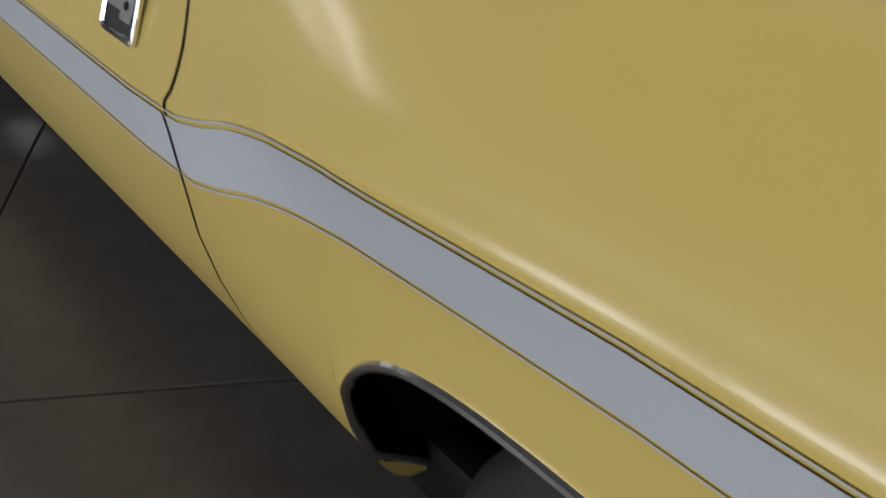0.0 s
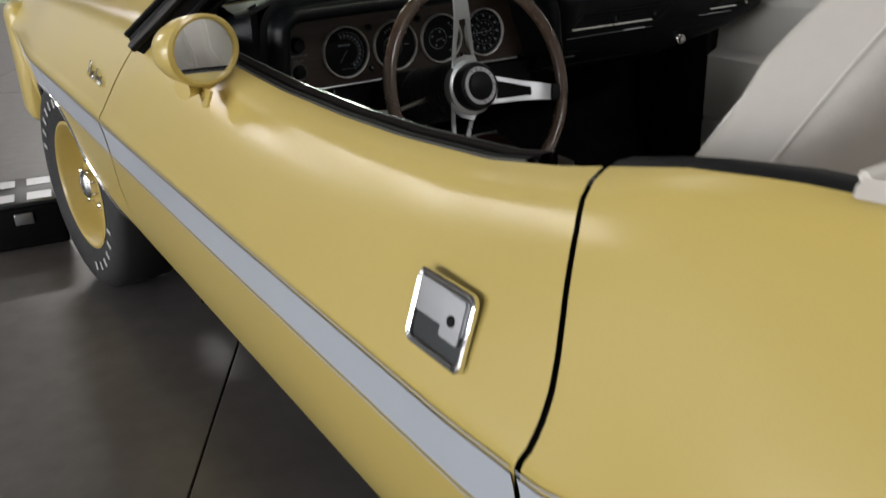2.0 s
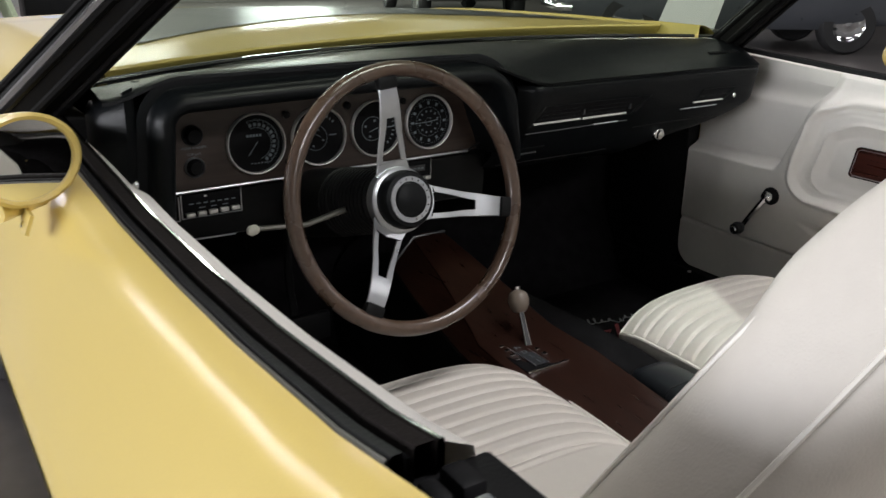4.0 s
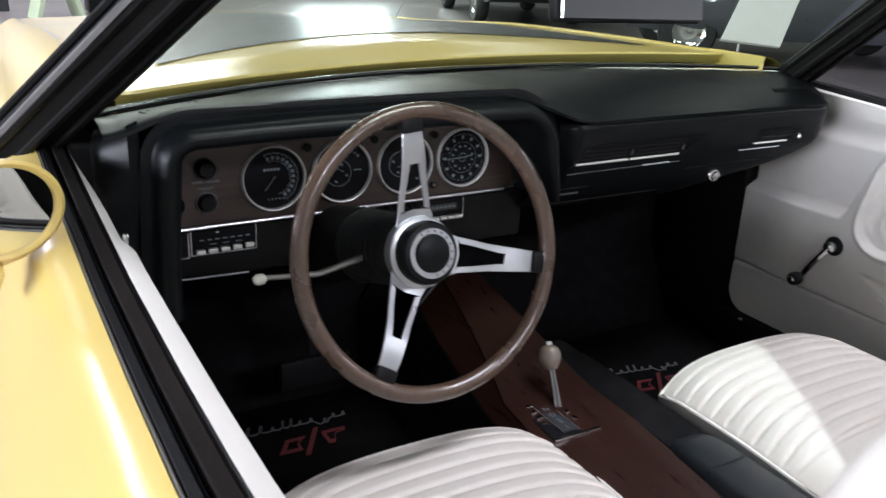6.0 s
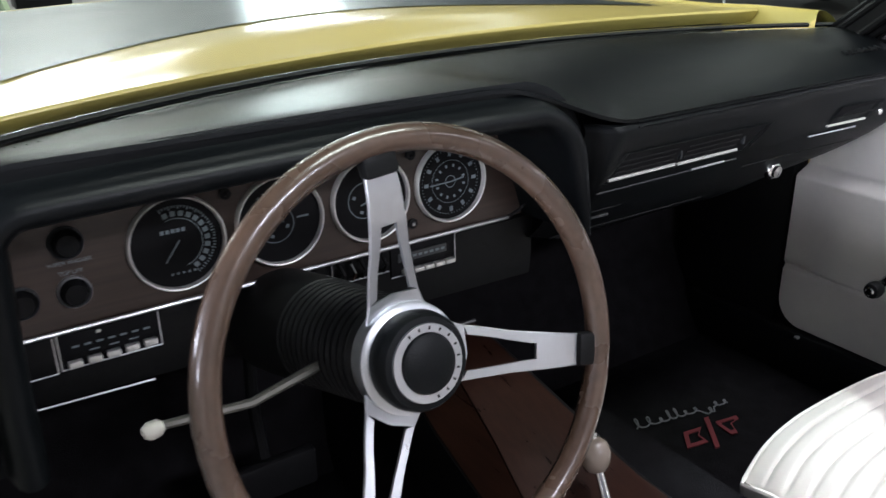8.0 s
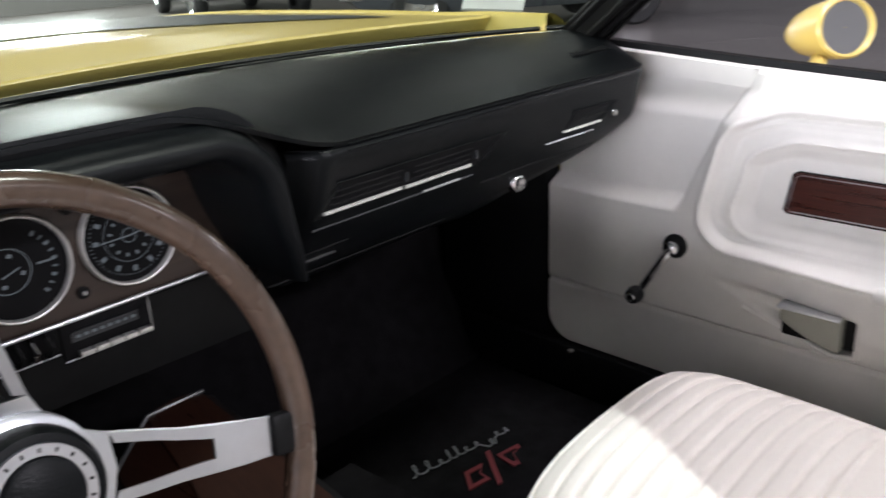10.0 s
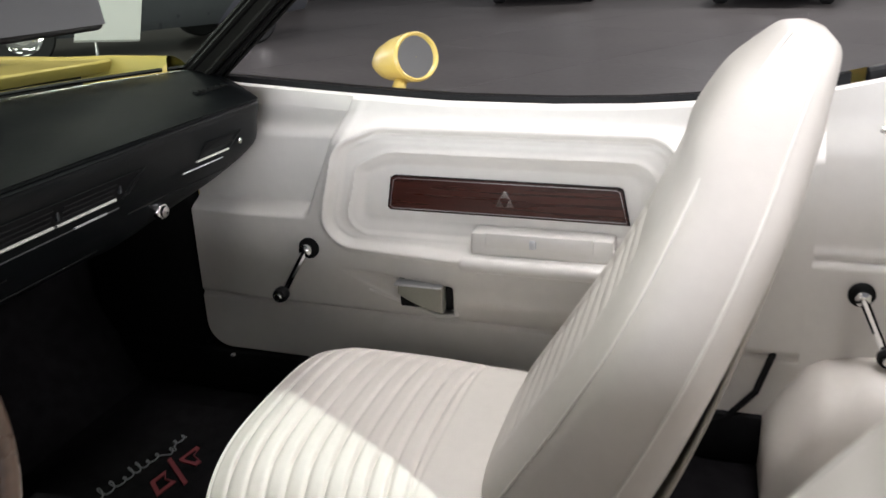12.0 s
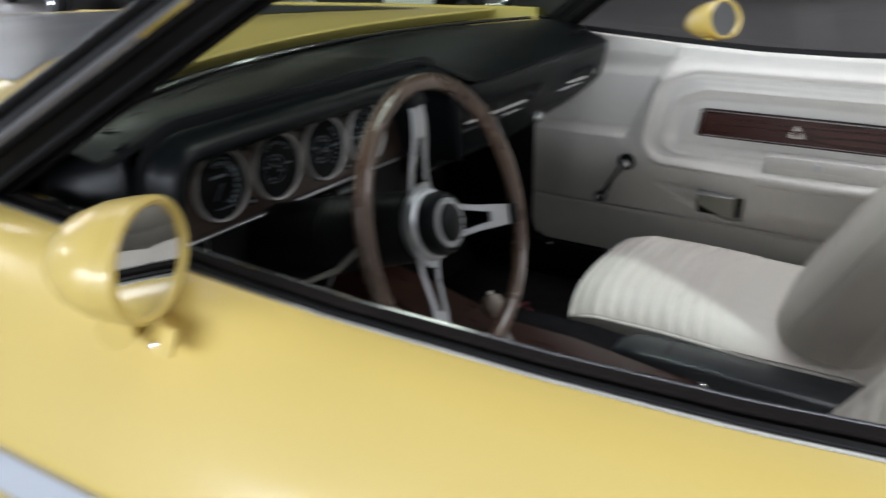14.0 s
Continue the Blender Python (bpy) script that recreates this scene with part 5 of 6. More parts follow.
for i, (u, v) in enumerate(outline):
    d = Vector(outline[min(i + 1, len(outline) - 1)]) - Vector(outline[max(i - 1, 0)])
    inn = Vector((d.y, -d.x)).normalized()
    low = smooth(0.86, 0.74, v)
    row = []
    for off, y in SECTION:
        w = off * (1 - 0.45 * low * (u > -0.3)) if off > 0.016 else off
        row.append((u + inn.x * w, y + (0.030 if u < -0.3 else 0.012) * low, v + inn.y * w))
    rows.append(row)
bm = bmesh.new()
grid(bm, rows)
part("gauge_brow", bm, DASH, dash, angle=50)
# outer cheek of the dash beside the driver's door
bm = bmesh.new()
rows = []
for z in [0.63 + 0.30 * k / 16 for k in range(17)]:
    e = 0.735 - 0.03 * smooth(0.88, 0.94, z)
    rows.append([(-0.690, 1.062 + 0.030 * smooth(0.86, 0.74, z), min(z, 0.93)), (-0.705, 1.058 + 0.03 * smooth(0.86, 0.74, z), min(z, 0.925)), (-e, 1.085, min(z, 0.917)), (-e - 0.004, 1.16, min(z, 0.915))])
grid(bm, rows)
part("dash_cheek", bm, DASH, dash, angle=50)
# passenger side face
prof = [(0.003, 0.8835), (0.0045, 0.8815), (0.001, 0.8785), (0.000, 0.873), (0.003, 0.862), (0.010, 0.840), (0.022, 0.815), (0.030, 0.800), (0.034, 0.794), (0.052, 0.766), (0.074, 0.738), (0.088, 0.718), (0.104, 0.704), (0.135, 0.694), (0.22, 0.690)]


def face_low(x):
    """Lower edge of the face, which rises towards the door."""
    return interp(x, [(-0.05, 0.690), (0.25, 0.690), (0.36, 0.705), (0.46, 0.735), (0.55, 0.758), (0.62, 0.783), (0.67, 0.812), (0.70, 0.838), (0.715, 0.850)])


def facey(x, z):
    dy = interp(-z, [(-q[1], q[0]) for q in prof])
    return pad_edge(max(x, 0.06))[0] + dy - 0.012 * smooth(0.3, 0.62, x) * smooth(0.86, 0.80, z)


bm = bmesh.new()
rows = []
for i in range(73):
    x = 0.0 + 0.715 * i / 72
    lo = face_low(x)
    row = []
    for dy, z in prof[:-2]:
        zz = lo + (z - 0.704) * (0.8835 - lo) / (0.8835 - 0.704)
        keep = smooth(0.03, 0.0, x)
        row.append((x, facey(x, zz) + 0.03 * keep, zz))
    x1, y1, z1 = row[-1]
    row += [(x1, y1 + 0.012, z1 - 0.008), (x1, y1 + 0.04, z1 - 0.012), (x1, y1 + 0.16, z1 - 0.012)]
    rows.append(row)
grid(bm, rows)
# rounded end by the door
end = rows[-1]
grid(bm, [end] + [[(x + 0.010 * math.sin(g * math.pi / 2), y + 0.05 * g + 0.07 * g * g, z) for x, y, z in end] for g in (0.4, 0.8, 1.0)])
face = part("passenger_face", bm, DASH, dash, angle=40)
bm = bmesh.new()
for z, r in ((0.8835, 0.0016), (0.8775, 0.0014)):
    tube(bm, [(x, facey(x, z) - 0.0004, z) for x in [0.06 + 0.64 * k / 40 for k in range(41)]], r, n=5)
part("pad_bead", bm, DASH, face, "moulded bead along the pad")


def recess(points, depth, nm, lab=""):
    """A tray drawn on the face: a low rim round a flat dark patch that stands in for the hollow's shade."""
    c = sum((Vector(q) for q in points), Vector((0, 0))) / len(points)
    ring = lambda k, d: [(c.x + (u - c.x) * k, facey(c.x + (u - c.x) * k, c.y + (v - c.y) * k) + d, c.y + (v - c.y) * k) for u, v in points]
    bm = bmesh.new()
    grid(bm, [ring(1.03, -0.0012), ring(1.0, -0.0022), ring(0.97, -0.001), ring(0.965, -0.0006)], close_v=True)
    edge = part(nm, bm, DASH, face, lab)
    bm = bmesh.new()
    bm.faces.new([bm.verts.new(q) for q in ring(0.966, -0.0008)])
    part("tray_shade", bm, DIAL, edge, smooth=False)
    return edge


def sill(x0, z0, x1, z1, d, mat, nm, parent, lab="", h=0.0028):
    bm = bmesh.new()
    rows = []
    for k in range(9):
        x, z = x0 + (x1 - x0) * k / 8, z0 + (z1 - z0) * k / 8
        y = facey(x, z) - d
        rows.append([(x, y + 0.004, z + h), (x, y, z + h), (x, y - 0.0006, z), (x, y, z - h * 0.4), (x, y + 0.004, z - h * 0.4)])
    grid(bm, rows, close_v=True, cap=True)
    return part(nm, bm, mat, parent, lab)


pod = recess([(0.028, 0.802), (0.300, 0.803), (0.336, 0.842), (0.05, 0.843)], 0.02, "vent_pod", "sunken tray with two air vents")
for x0, x1 in ((0.036, 0.156), (0.162, 0.282)):
    sill(x0, 0.8065, x1, 0.807, 0.004, RINGMETAL, "bright_sill", pod, "bright vent sill")
    for k in range(3):
        sill(x0 + 0.008, 0.816 + 0.008 * k, x1 - 0.006, 0.8165 + 0.008 * k, 0.0012, PLASTIC, "vane", pod, h=0.0012)
for x in (0.159, 0.286):
    sill(x - 0.002, 0.822, x + 0.002, 0.822, 0.003, HOODBLACK, "vent_divider", pod, h=0.014)
sill(0.300, 0.808, 0.322, 0.836, 0.0018, PLASTIC, "blank_rib", pod, h=0.002)
sill(0.312, 0.808, 0.331, 0.836, 0.0018, PLASTIC, "blank_rib", pod, h=0.002)
rv = recess([(0.478, 0.812), (0.566, 0.814), (0.600, 0.842), (0.495, 0.842)], 0.02, "end_vent", "small sunken air vent by the door")
sill(0.476, 0.8135, 0.562, 0.8155, 0.004, RINGMETAL, "bright_sill", rv, "bright vent sill", h=0.002)
sill(0.490, 0.826, 0.580, 0.827, 0.0012, PLASTIC, "vane", rv, h=0.0015)
bm = bmesh.new()
lathe(bm, [(0.0055, 0), (0.0055, 0.004), (0.003, 0.006), (0.001, 0.0065)], basis((0.594, facey(0.594, 0.823) - 0.001, 0.823), (0, -1, 0.1)), n=12)
part("vent_knob", bm, CHROME, rv)
sill(0.030, 0.786, 0.300, 0.788, 0.002, HOODBLACK, "lower_moulding", face, "thin moulding under the vents", h=0.0016)
# brighter metal piece standing in for the highlight on this moulding
sill(0.205, 0.7885, 0.272, 0.789, 0.0032, BRUSHED, "moulding_glint", face, h=0.0022)
sill(0.448, 0.800, 0.552, 0.803, 0.002, BRUSHED, "end_moulding", face, "thin bright moulding", h=0.0012)
sill(0.030, 0.738, 0.086, 0.738, 0.003, HOODBLACK, "pull_slot", face, h=0.0028)
sill(0.022, 0.751, 0.10, 0.752, 0.001, PLASTIC, "pull_slot", face, h=0.0012)
sill(0.335, 0.7665, 0.58, 0.7755, 0.0006, PLASTIC, "glove_box_gap", face, h=0.0013)
sill(0.0, 0.716, 0.30, 0.716, 0.0006, PLASTIC, "glove_box_gap", face, h=0.0012)
bm = bmesh.new()
lathe(bm, [(0.015, -0.003), (0.015, 0.003), (0.0125, 0.006), (0.010, 0.0065), (0.0095, 0.011), (0.001, 0.012)], basis((0.432, facey(0.432, 0.741) - 0.001, 0.741), (0, -1, -0.15)), n=24)
lock = part("glove_box_lock", bm, CHROME, face, "chrome glove box lock")
bm = bmesh.new()
for k in range(7):
    x = 0.560 + 0.014 * k
    y = pad_edge(x)[0] + 0.055
    by, bz = base_line(x)
    f = (y - by + 0.014) / (pad_edge(x)[0] - by + 0.014)
    z = bz + 0.0035 + (pad_edge(x)[1] - bz) * f ** 2.1 + 0.005 * math.sin(f * math.pi)
    tube(bm, [(x, y, z), (x + 0.005, y + 0.012, z + 0.003), (x + 0.009, y - 0.001, z)], 0.0018, n=5)
part("dash_script", bm, PLASTIC, top, "small raised script")

# gauge panel
def py(x):
    return 1.150


bm = bmesh.new()
grid(bm, [[(-0.690, 1.150, 0.742), (0.004, 1.150, 0.747)], [(-0.690, 1.156, 0.91), (0.004, 1.156, 0.91)]])
cluster = part("gauge_panel", bm, CLUSTERWOOD, dash, "dark walnut gauge panel")
bm = bmesh.new()
tube(bm, [(-0.648, 1.146, 0.7425), (-0.045, 1.146, 0.7465)], 0.0028, n=8)
part("panel_trim", bm, BRUSHED, cluster, "bright lower moulding")
bm = bmesh.new()
tube(bm, [(-0.045, 1.146, 0.7465), (-0.02, 1.135, 0.765), (-0.014, 1.12, 0.80)], 0.0022, n=6)
part("panel_trim_end", bm, PLASTIC, cluster)


def letters(text, size, m, mat, nm, parent):
    cu = bpy.data.curves.new("letter", "FONT")
    cu.body, cu.size, cu.align_x, cu.align_y, cu.extrude = text, size, "CENTER", "CENTER", 0.0002
    tmp = bpy.data.objects.new("letter", cu)
    me = bpy.data.meshes.new_from_object(tmp)
    bpy.data.objects.remove(tmp)
    me.transform(m)
    me.materials.append(mat)
    ob = new(nm, me)
    ob.parent = parent
    if parent.type == "EMPTY":
        ob.location = -parent.location
    return ob


GAUGES = [(-0.478, 0.8085), (-0.3625, 0.809), (-0.2475, 0.811), (-0.134, 0.812)]
for i, (gx, gz) in enumerate(GAUGES):
    m = basis((gx, py(gx) + 0.001, gz), (0, -1, 0.04))
    bm = bmesh.new()
    lathe(bm, [(0.0522, -0.002), (0.0520, 0.006), (0.0508, 0.0076), (0.0494, 0.0070), (0.0484, 0.004), (0.0478, -0.012)], m, n=56, cap=False)
    g = part("gauge", bm, RINGMETAL, cluster, "round gauge with a thin bright ring")
    bm = bmesh.new()
    lathe(bm, [(0.0500, 0.0010), (0.001, 0.0011)], m, n=40, cap=False)
    part("dial", bm, DIAL, g)

    def ringmark(bm, r0, r1, a0, a1, at=(0, 0), n=40):
        c = m @ Matrix.Translation((at[0], at[1], 0))
        grid(bm, [[c @ Vector((r * math.cos(a), r * math.sin(a), 0.0016)) for a in [radians(a0 + (a1 - a0) * k / n) for k in range(n + 1)]] for r in (r0, r1)])

    def tick(bm, r0, r1, w, deg, at=(0, 0)):
        box(bm, r0, r1, -w, w, 0.0012, 0.0018, m=m @ Matrix.Translation((at[0], at[1], 0)) @ Matrix.Rotation(radians(deg), 4, "Z"))

    bm = bmesh.new()
    if i == 0:
        # broad scale round the lit side with square figures, a thin inner arc and the distance counter
        ringmark(bm, 0.0265, 0.0274, -75, 110)
        for k in range(37):
            tick(bm, 0.0385 if k % 3 else 0.0370, 0.0410, 0.0006, -62 + 172 * k / 36)
        for k in range(12):
            tick(bm, 0.0295, 0.0350, 0.0026, -58 + 164 * k / 11)
        for k in range(5):
            box(bm, -0.016 + 0.0055 * k, -0.0122 + 0.0055 * k, 0.0118, 0.0158, 0.0012, 0.0018, m=m)
            box(bm, -0.011 + 0.0060 * k, -0.0086 + 0.0060 * k, -0.0345, -0.0322, 0.0012, 0.0018, m=m)
    elif i in (1, 2):
        at = (-0.006, -0.003) if i == 1 else (-0.008, 0.0)
        ringmark(bm, 0.0212, 0.0222, 0, 360, at)
        for k in range(9):
            tick(bm, 0.034, 0.0385, 0.0009 if k % 2 else 0.0016, (40 + 11 * k) if i == 1 else (-50 + 13 * k))
        for k in range(4):
            tick(bm, 0.013, 0.0165, 0.0020, (70 + 90 * k), at)
        box(bm, 0.020, 0.034, -0.001, 0.001, 0.0012, 0.0018, m=m)
    else:
        for k in range(12):
            tick(bm, 0.0325, 0.0385, 0.0022, 30 * k)
        for k in range(60):
            tick(bm, 0.0405, 0.0422, 0.00035, 6 * k)
        for k in range(12):
            tick(bm, 0.0185, 0.0222, 0.0013, 30 * k + 15)
        ringmark(bm, 0.0270, 0.0276, 0, 360)
        ringmark(bm, 0.0070, 0.0078, 0, 360)
    part("dial_scale", bm, MARK, g, smooth=False)
    bm = bmesh.new()
    for a, ln in {0: ((232, 0.024),), 1: ((150, 0.014),), 2: ((200, 0.015),), 3: ((182, 0.031), (8, 0.020))}[i]:
        box(bm, -0.004, ln, -0.0006, 0.0006, 0.0022, 0.0030, m=m @ Matrix.Rotation(radians(a), 4, "Z"))
    part("needle", bm, MARK, g, smooth=False)
for kx, kz in ((-0.584, 0.8335), (-0.5845, 0.7815), (-0.633, 0.7815)):
    m = basis((kx, py(kx) - 0.001, kz), (0, -1, 0.04))
    bm = bmesh.new()
    lathe(bm, [(0.0165, -0.003), (0.0165, 0.003), (0.0150, 0.0042), (0.0140, 0.001)], m, n=28, cap=False)
    k = part("knob_ring", bm, BRUSHED if kz < 0.8 and kx > -0.6 else HOODBLACK, cluster, "small knob in a ring")
    bm = bmesh.new()
    lathe(bm, [(0.0140, 0.0), (0.0125, 0.003), (0.0105, 0.012), (0.001, 0.013)], m, n=20)
    part("knob", bm, PLASTIC, k)
letters("WIPER WASHER", 0.0058, basis((-0.584, 1.1475, 0.8135), (0, -1, 0.04)), MARK, "knob_label", cluster)
letters("TOP LIFT", 0.0058, basis((-0.5845, 1.1475, 0.803), (0, -1, 0.04)), MARK, "knob_label", cluster)
for kx, kz, mt in ((-0.4215, 0.770, BRUSHED), (-0.4215, 0.852, PLASTIC), (-0.191, 0.768, BRUSHED), (-0.191, 0.856, PLASTIC), (-0.305, 0.857, PLASTIC)):
    bm = bmesh.new()
    lathe(bm, [(0.0065, -0.002), (0.0065, 0.002), (0.0045, 0.003), (0.001, 0.0035)], basis((kx, py(kx), kz), (0, -1, 0)), n=14)
    pl = part("pilot_lamp", bm, PLASTIC, cluster)
    bm = bmesh.new()
    lathe(bm, [(0.0028, 0.003), (0.0020, 0.005), (0.0005, 0.0054)], basis((kx, py(kx), kz), (0, -1, 0)), n=10)
    part("lamp_tip", bm, mt, pl)

# lower dash with switch block, heater levers and radio
def ly_(x):
    return 1.163


bm = bmesh.new()
rows = []
for i in range(31):
    x = -0.69 + 0.70 * i / 30
    y = ly_(x)
    rows.append([(x, 1.149, 0.744), (x, y - 0.004, 0.738), (x, y, 0.734), (x, y, 0.700), (x, y + 0.001, 0.665), (x, y + 0.004, 0.657 - 0.012 * i / 30), (x, y + 0.02, 0.650 - 0.012 * i / 30), (x, y + 0.12, 0.645)])
grid(bm, rows)
lower = part("lower_panel", bm, PLASTIC, dash, angle=30)
bm = bmesh.new()
tube(bm, [(-0.66, 1.1625, 0.6565), (-0.52, 1.1625, 0.653)], 0.0013, n=5)
part("panel_edge", bm, BRUSHED, lower)


def outline_box(x0, x1, z0, z1, nm, mat, lab="", sides="blr"):
    y = ly_(0)
    b = part(nm, solid(x0, x1, y - 0.003, y + 0.02, z0, z1, bevel=0.0015), mat, lower, lab)
    lines = {"b": ((x0, z0), (x1, z0)), "l": ((x0, z0), (x0, z1)), "r": ((x1, z0), (x1, z1))}
    for k in sides:
        (u0, v0), (u1, v1) = lines[k]
        bm = bmesh.new()
        tube(bm, [(u0, y - 0.0035, v0), (u1, y - 0.0035, v1)], 0.0010, n=5)
        part("bright_edge", bm, BRUSHED, b)
    return b, y - 0.003


sw, y = outline_box(-0.609, -0.507, 0.694, 0.735, "radio_unit", DIAL, "radio with a row of bright push keys")
for k in range(5):
    part("key", solid(-0.603 + 0.0192 * k, -0.589 + 0.0192 * k, y - 0.008, y, 0.6965 + 0.0006 * k, 0.7035 + 0.0006 * k, bevel=0.001), RINGMETAL, sw)
for k in range(7):
    part("scale_mark", solid(-0.596 + 0.012 * k, -0.589 + 0.012 * k, y - 0.0008, y, 0.7165, 0.7185), MARK, sw, smooth=False)
part("tuning_pointer", solid(-0.571, -0.566, y - 0.003, y, 0.7275, 0.7305, bevel=0.0008), RINGMETAL, sw)
for k in range(3):
    part("scale_mark", solid(-0.580 + 0.02 * k, -0.570 + 0.02 * k, y - 0.0008, y, 0.709, 0.7105), MARK, sw, smooth=False)
outline_box(-0.652, -0.613, 0.692, 0.733, "ash_drawer", PLASTIC, "", "br")
ht, y = outline_box(-0.300, -0.222, 0.708, 0.737, "heater_control", DIAL, "heater control with bright levers", "bl")
for k in range(5):
    bm = bmesh.new()
    x = -0.292 + 0.0145 * k
    tube(bm, [(x, y, 0.712), (x, y - 0.010, 0.715), (x + 0.002, y - 0.014, 0.724), (x, y - 0.008, 0.733), (x, y, 0.735)], 0.0024, n=6)
    part("lever", bm, CHROME if k % 2 else PLASTIC, ht)
rd, y = outline_box(-0.218, -0.122, 0.697, 0.737, "tape_player", DIAL, "tape unit with a row of bright keys", "br")
for k in range(5):
    part("key", solid(-0.204 + 0.0160 * k, -0.190 + 0.0160 * k, y - 0.009, y, 0.700, 0.7055, bevel=0.001), RINGMETAL, rd)
part("tuning_scale", solid(-0.208, -0.136, y - 0.002, y, 0.716, 0.727), HOODBLACK, rd, smooth=False)
for k in range(8):
    part("scale_mark", solid(-0.204 + 0.0085 * k, -0.199 + 0.0085 * k, y - 0.0028, y - 0.002, 0.720, 0.723), MARK, rd, smooth=False)

# ---------------------------------------------------------------- steering wheel
WC, WN = Vector((-0.3645, 0.8425, 0.7720)), Vector((0.0232, -0.9646, 0.2626))
WM = basis(WC, WN) @ Matrix.Rotation(radians(-12.5), 4, "Z")
column = part("steering_column", bmesh.new(), PLASTIC, dash)
bm = bmesh.new()
prof = []
for k in range(12):
    prof += [(0.046 + 0.006 * k / 11, -0.050 - 0.0115 * k), (0.051 + 0.006 * k / 11, -0.054 - 0.0115 * k), (0.051 + 0.006 * k / 11, -0.058 - 0.0115 * k), (0.046 + 0.006 * k / 11, -0.0605 - 0.0115 * k)]
prof += [(0.058, -0.19), (0.062, -0.32)]
lathe(bm, prof, WM, n=40)
bm.to_mesh(column.data)
bm.free()
column.data.polygons.foreach_set("use_smooth", [True] * len(column.data.polygons))
column.data.set_sharp_from_angle(angle=radians(35))
bm = bmesh.new()
a0 = WM.to_3x3() @ Vector((0, 0, -1))
st = WC + a0 * 0.11
tube(bm, [st + Vector((-0.04, 0, -0.004)), st + Vector((-0.12, -0.01, -0.016)), Vector((-0.568, 0.938, 0.734))], [0.0055, 0.0045, 0.004], n=8)
lever = part("turn_signal_lever", bm, DARKSTEEL, column)
bm = bmesh.new()
lathe(bm, [(0.004, -0.006), (0.0075, -0.002), (0.008, 0.006), (0.005, 0.011), (0.001, 0.012)], basis((-0.570, 0.937, 0.7335), (-1, -0.05, -0.1)), n=14)
part("lever_tip", bm, PIPING, lever, "pale lever tip")

swh = thing("steering_wheel", "three-spoke steering wheel with a brown wood rim", "steering wheel", at=WC)
bm = bmesh.new()
R = 0.1904
tube(bm, [WM @ Vector((R * math.cos(a), R * math.sin(a), 0.006)) for a in (2 * math.pi * k / 72 for k in range(72))], 0.0118, n=14, closed=True)
part("rim", bm, RIMWOOD, swh, "brown wood rim")
for base_angle in (0, 107.5, -109):
    ms = WM @ Matrix.Rotation(radians(base_angle), 4, "Z")
    bm = bmesh.new()

    def sp(u):
        w = interp(u, [(0.036, 0.033), (0.050, 0.0265), (0.075, 0.0235), (0.10, 0.0195), (0.165, 0.0150)])
        return w

    us = [0.034, 0.044, 0.056, 0.070, 0.085, 0.100, 0.116, 0.128, 0.145, 0.160, 0.167]
    rise = lambda u: -0.032 + 0.037 * smooth(0.03, 0.165, u)
    th = 0.0016
    hole0, hole1 = 0.060, 0.122
    for sign in (1, -1):
        rows = []
        for u in us:
            w = sp(u)
            inner = 0.0
            if hole0 <= u <= hole1:
                inner = w - 0.0085 - 0.002 * smooth(0.09, 0.12, u)
                if u > 0.12:
                    inner = 0.0
            zz = rise(u)
            rows.append([ms @ Vector((u, sign * inner, zz - th)), ms @ Vector((u, sign * inner, zz + th)), ms @ Vector((u, sign * (w - 0.001), zz + th)), ms @ Vector((u, sign * w, zz + th * 0.4)), ms @ Vector((u, sign * w, zz - th))])
        # cut the slot square at both ends
        grid(bm, [r for u, r in zip(us, rows) if u < hole0] + [[ms @ Vector((hole0, 0, rise(hole0) - th)), ms @ Vector((hole0, 0, rise(hole0) + th)), *[r for u, r in zip(us, rows) if u < hole0][-1][2:]]], close_v=True, cap=True)
        mid = [r for u, r in zip(us, rows) if 0.056 <= u <= 0.120 and not u < hole0]
        first = [r for u, r in zip(us, rows) if u < hole0][-1]
        wi = sp(hole0) - 0.0085
        start = [ms @ Vector((hole0, sign * wi, rise(hole0) - th)), ms @ Vector((hole0, sign * wi, rise(hole0) + th)), *first[2:]]
        endw = sp(0.122) - 0.0105
        endr = [r for u, r in zip(us, rows) if u > 0.12][0]
        stop = [ms @ Vector((0.122, sign * endw, rise(0.122) - th)), ms @ Vector((0.122, sign * endw, rise(0.122) + th)), ms @ Vector((0.122, sign * (sp(0.122) - 0.001), rise(0.122) + th)), ms @ Vector((0.122, sign * sp(0.122), rise(0.122) + th * 0.4)), ms @ Vector((0.122, sign * sp(0.122), rise(0.122) - th))]
        grid(bm, [start] + mid + [stop], close_v=True, cap=True)
        begin = [ms @ Vector((0.122, 0, rise(0.122) - th)), ms @ Vector((0.122, 0, rise(0.122) + th)), *stop[2:]]
        grid(bm, [begin] + [r for u, r in zip(us, rows) if u > 0.122], close_v=True, cap=True)
    bmesh.ops.remove_doubles(bm, verts=bm.verts, dist=0.00005)
    part("spoke", bm, ALU, swh, "slotted satin metal spoke", angle=30)
    bm = bmesh.new()
    box(bm, 0.163, 0.186, -0.016, 0.016, -0.002, 0.0125, bevel=0.004, m=ms)
    part("spoke_ferrule", bm, PLASTIC, swh)
bm = bmesh.new()
lathe(bm, [(0.030, -0.046), (0.049, -0.044), (0.051, -0.032), (0.050, -0.024), (0.046, -0.022), (0.02, -0.022)], WM, n=48)
part("hub_plate", bm, ALU, swh)
bm = bmesh.new()
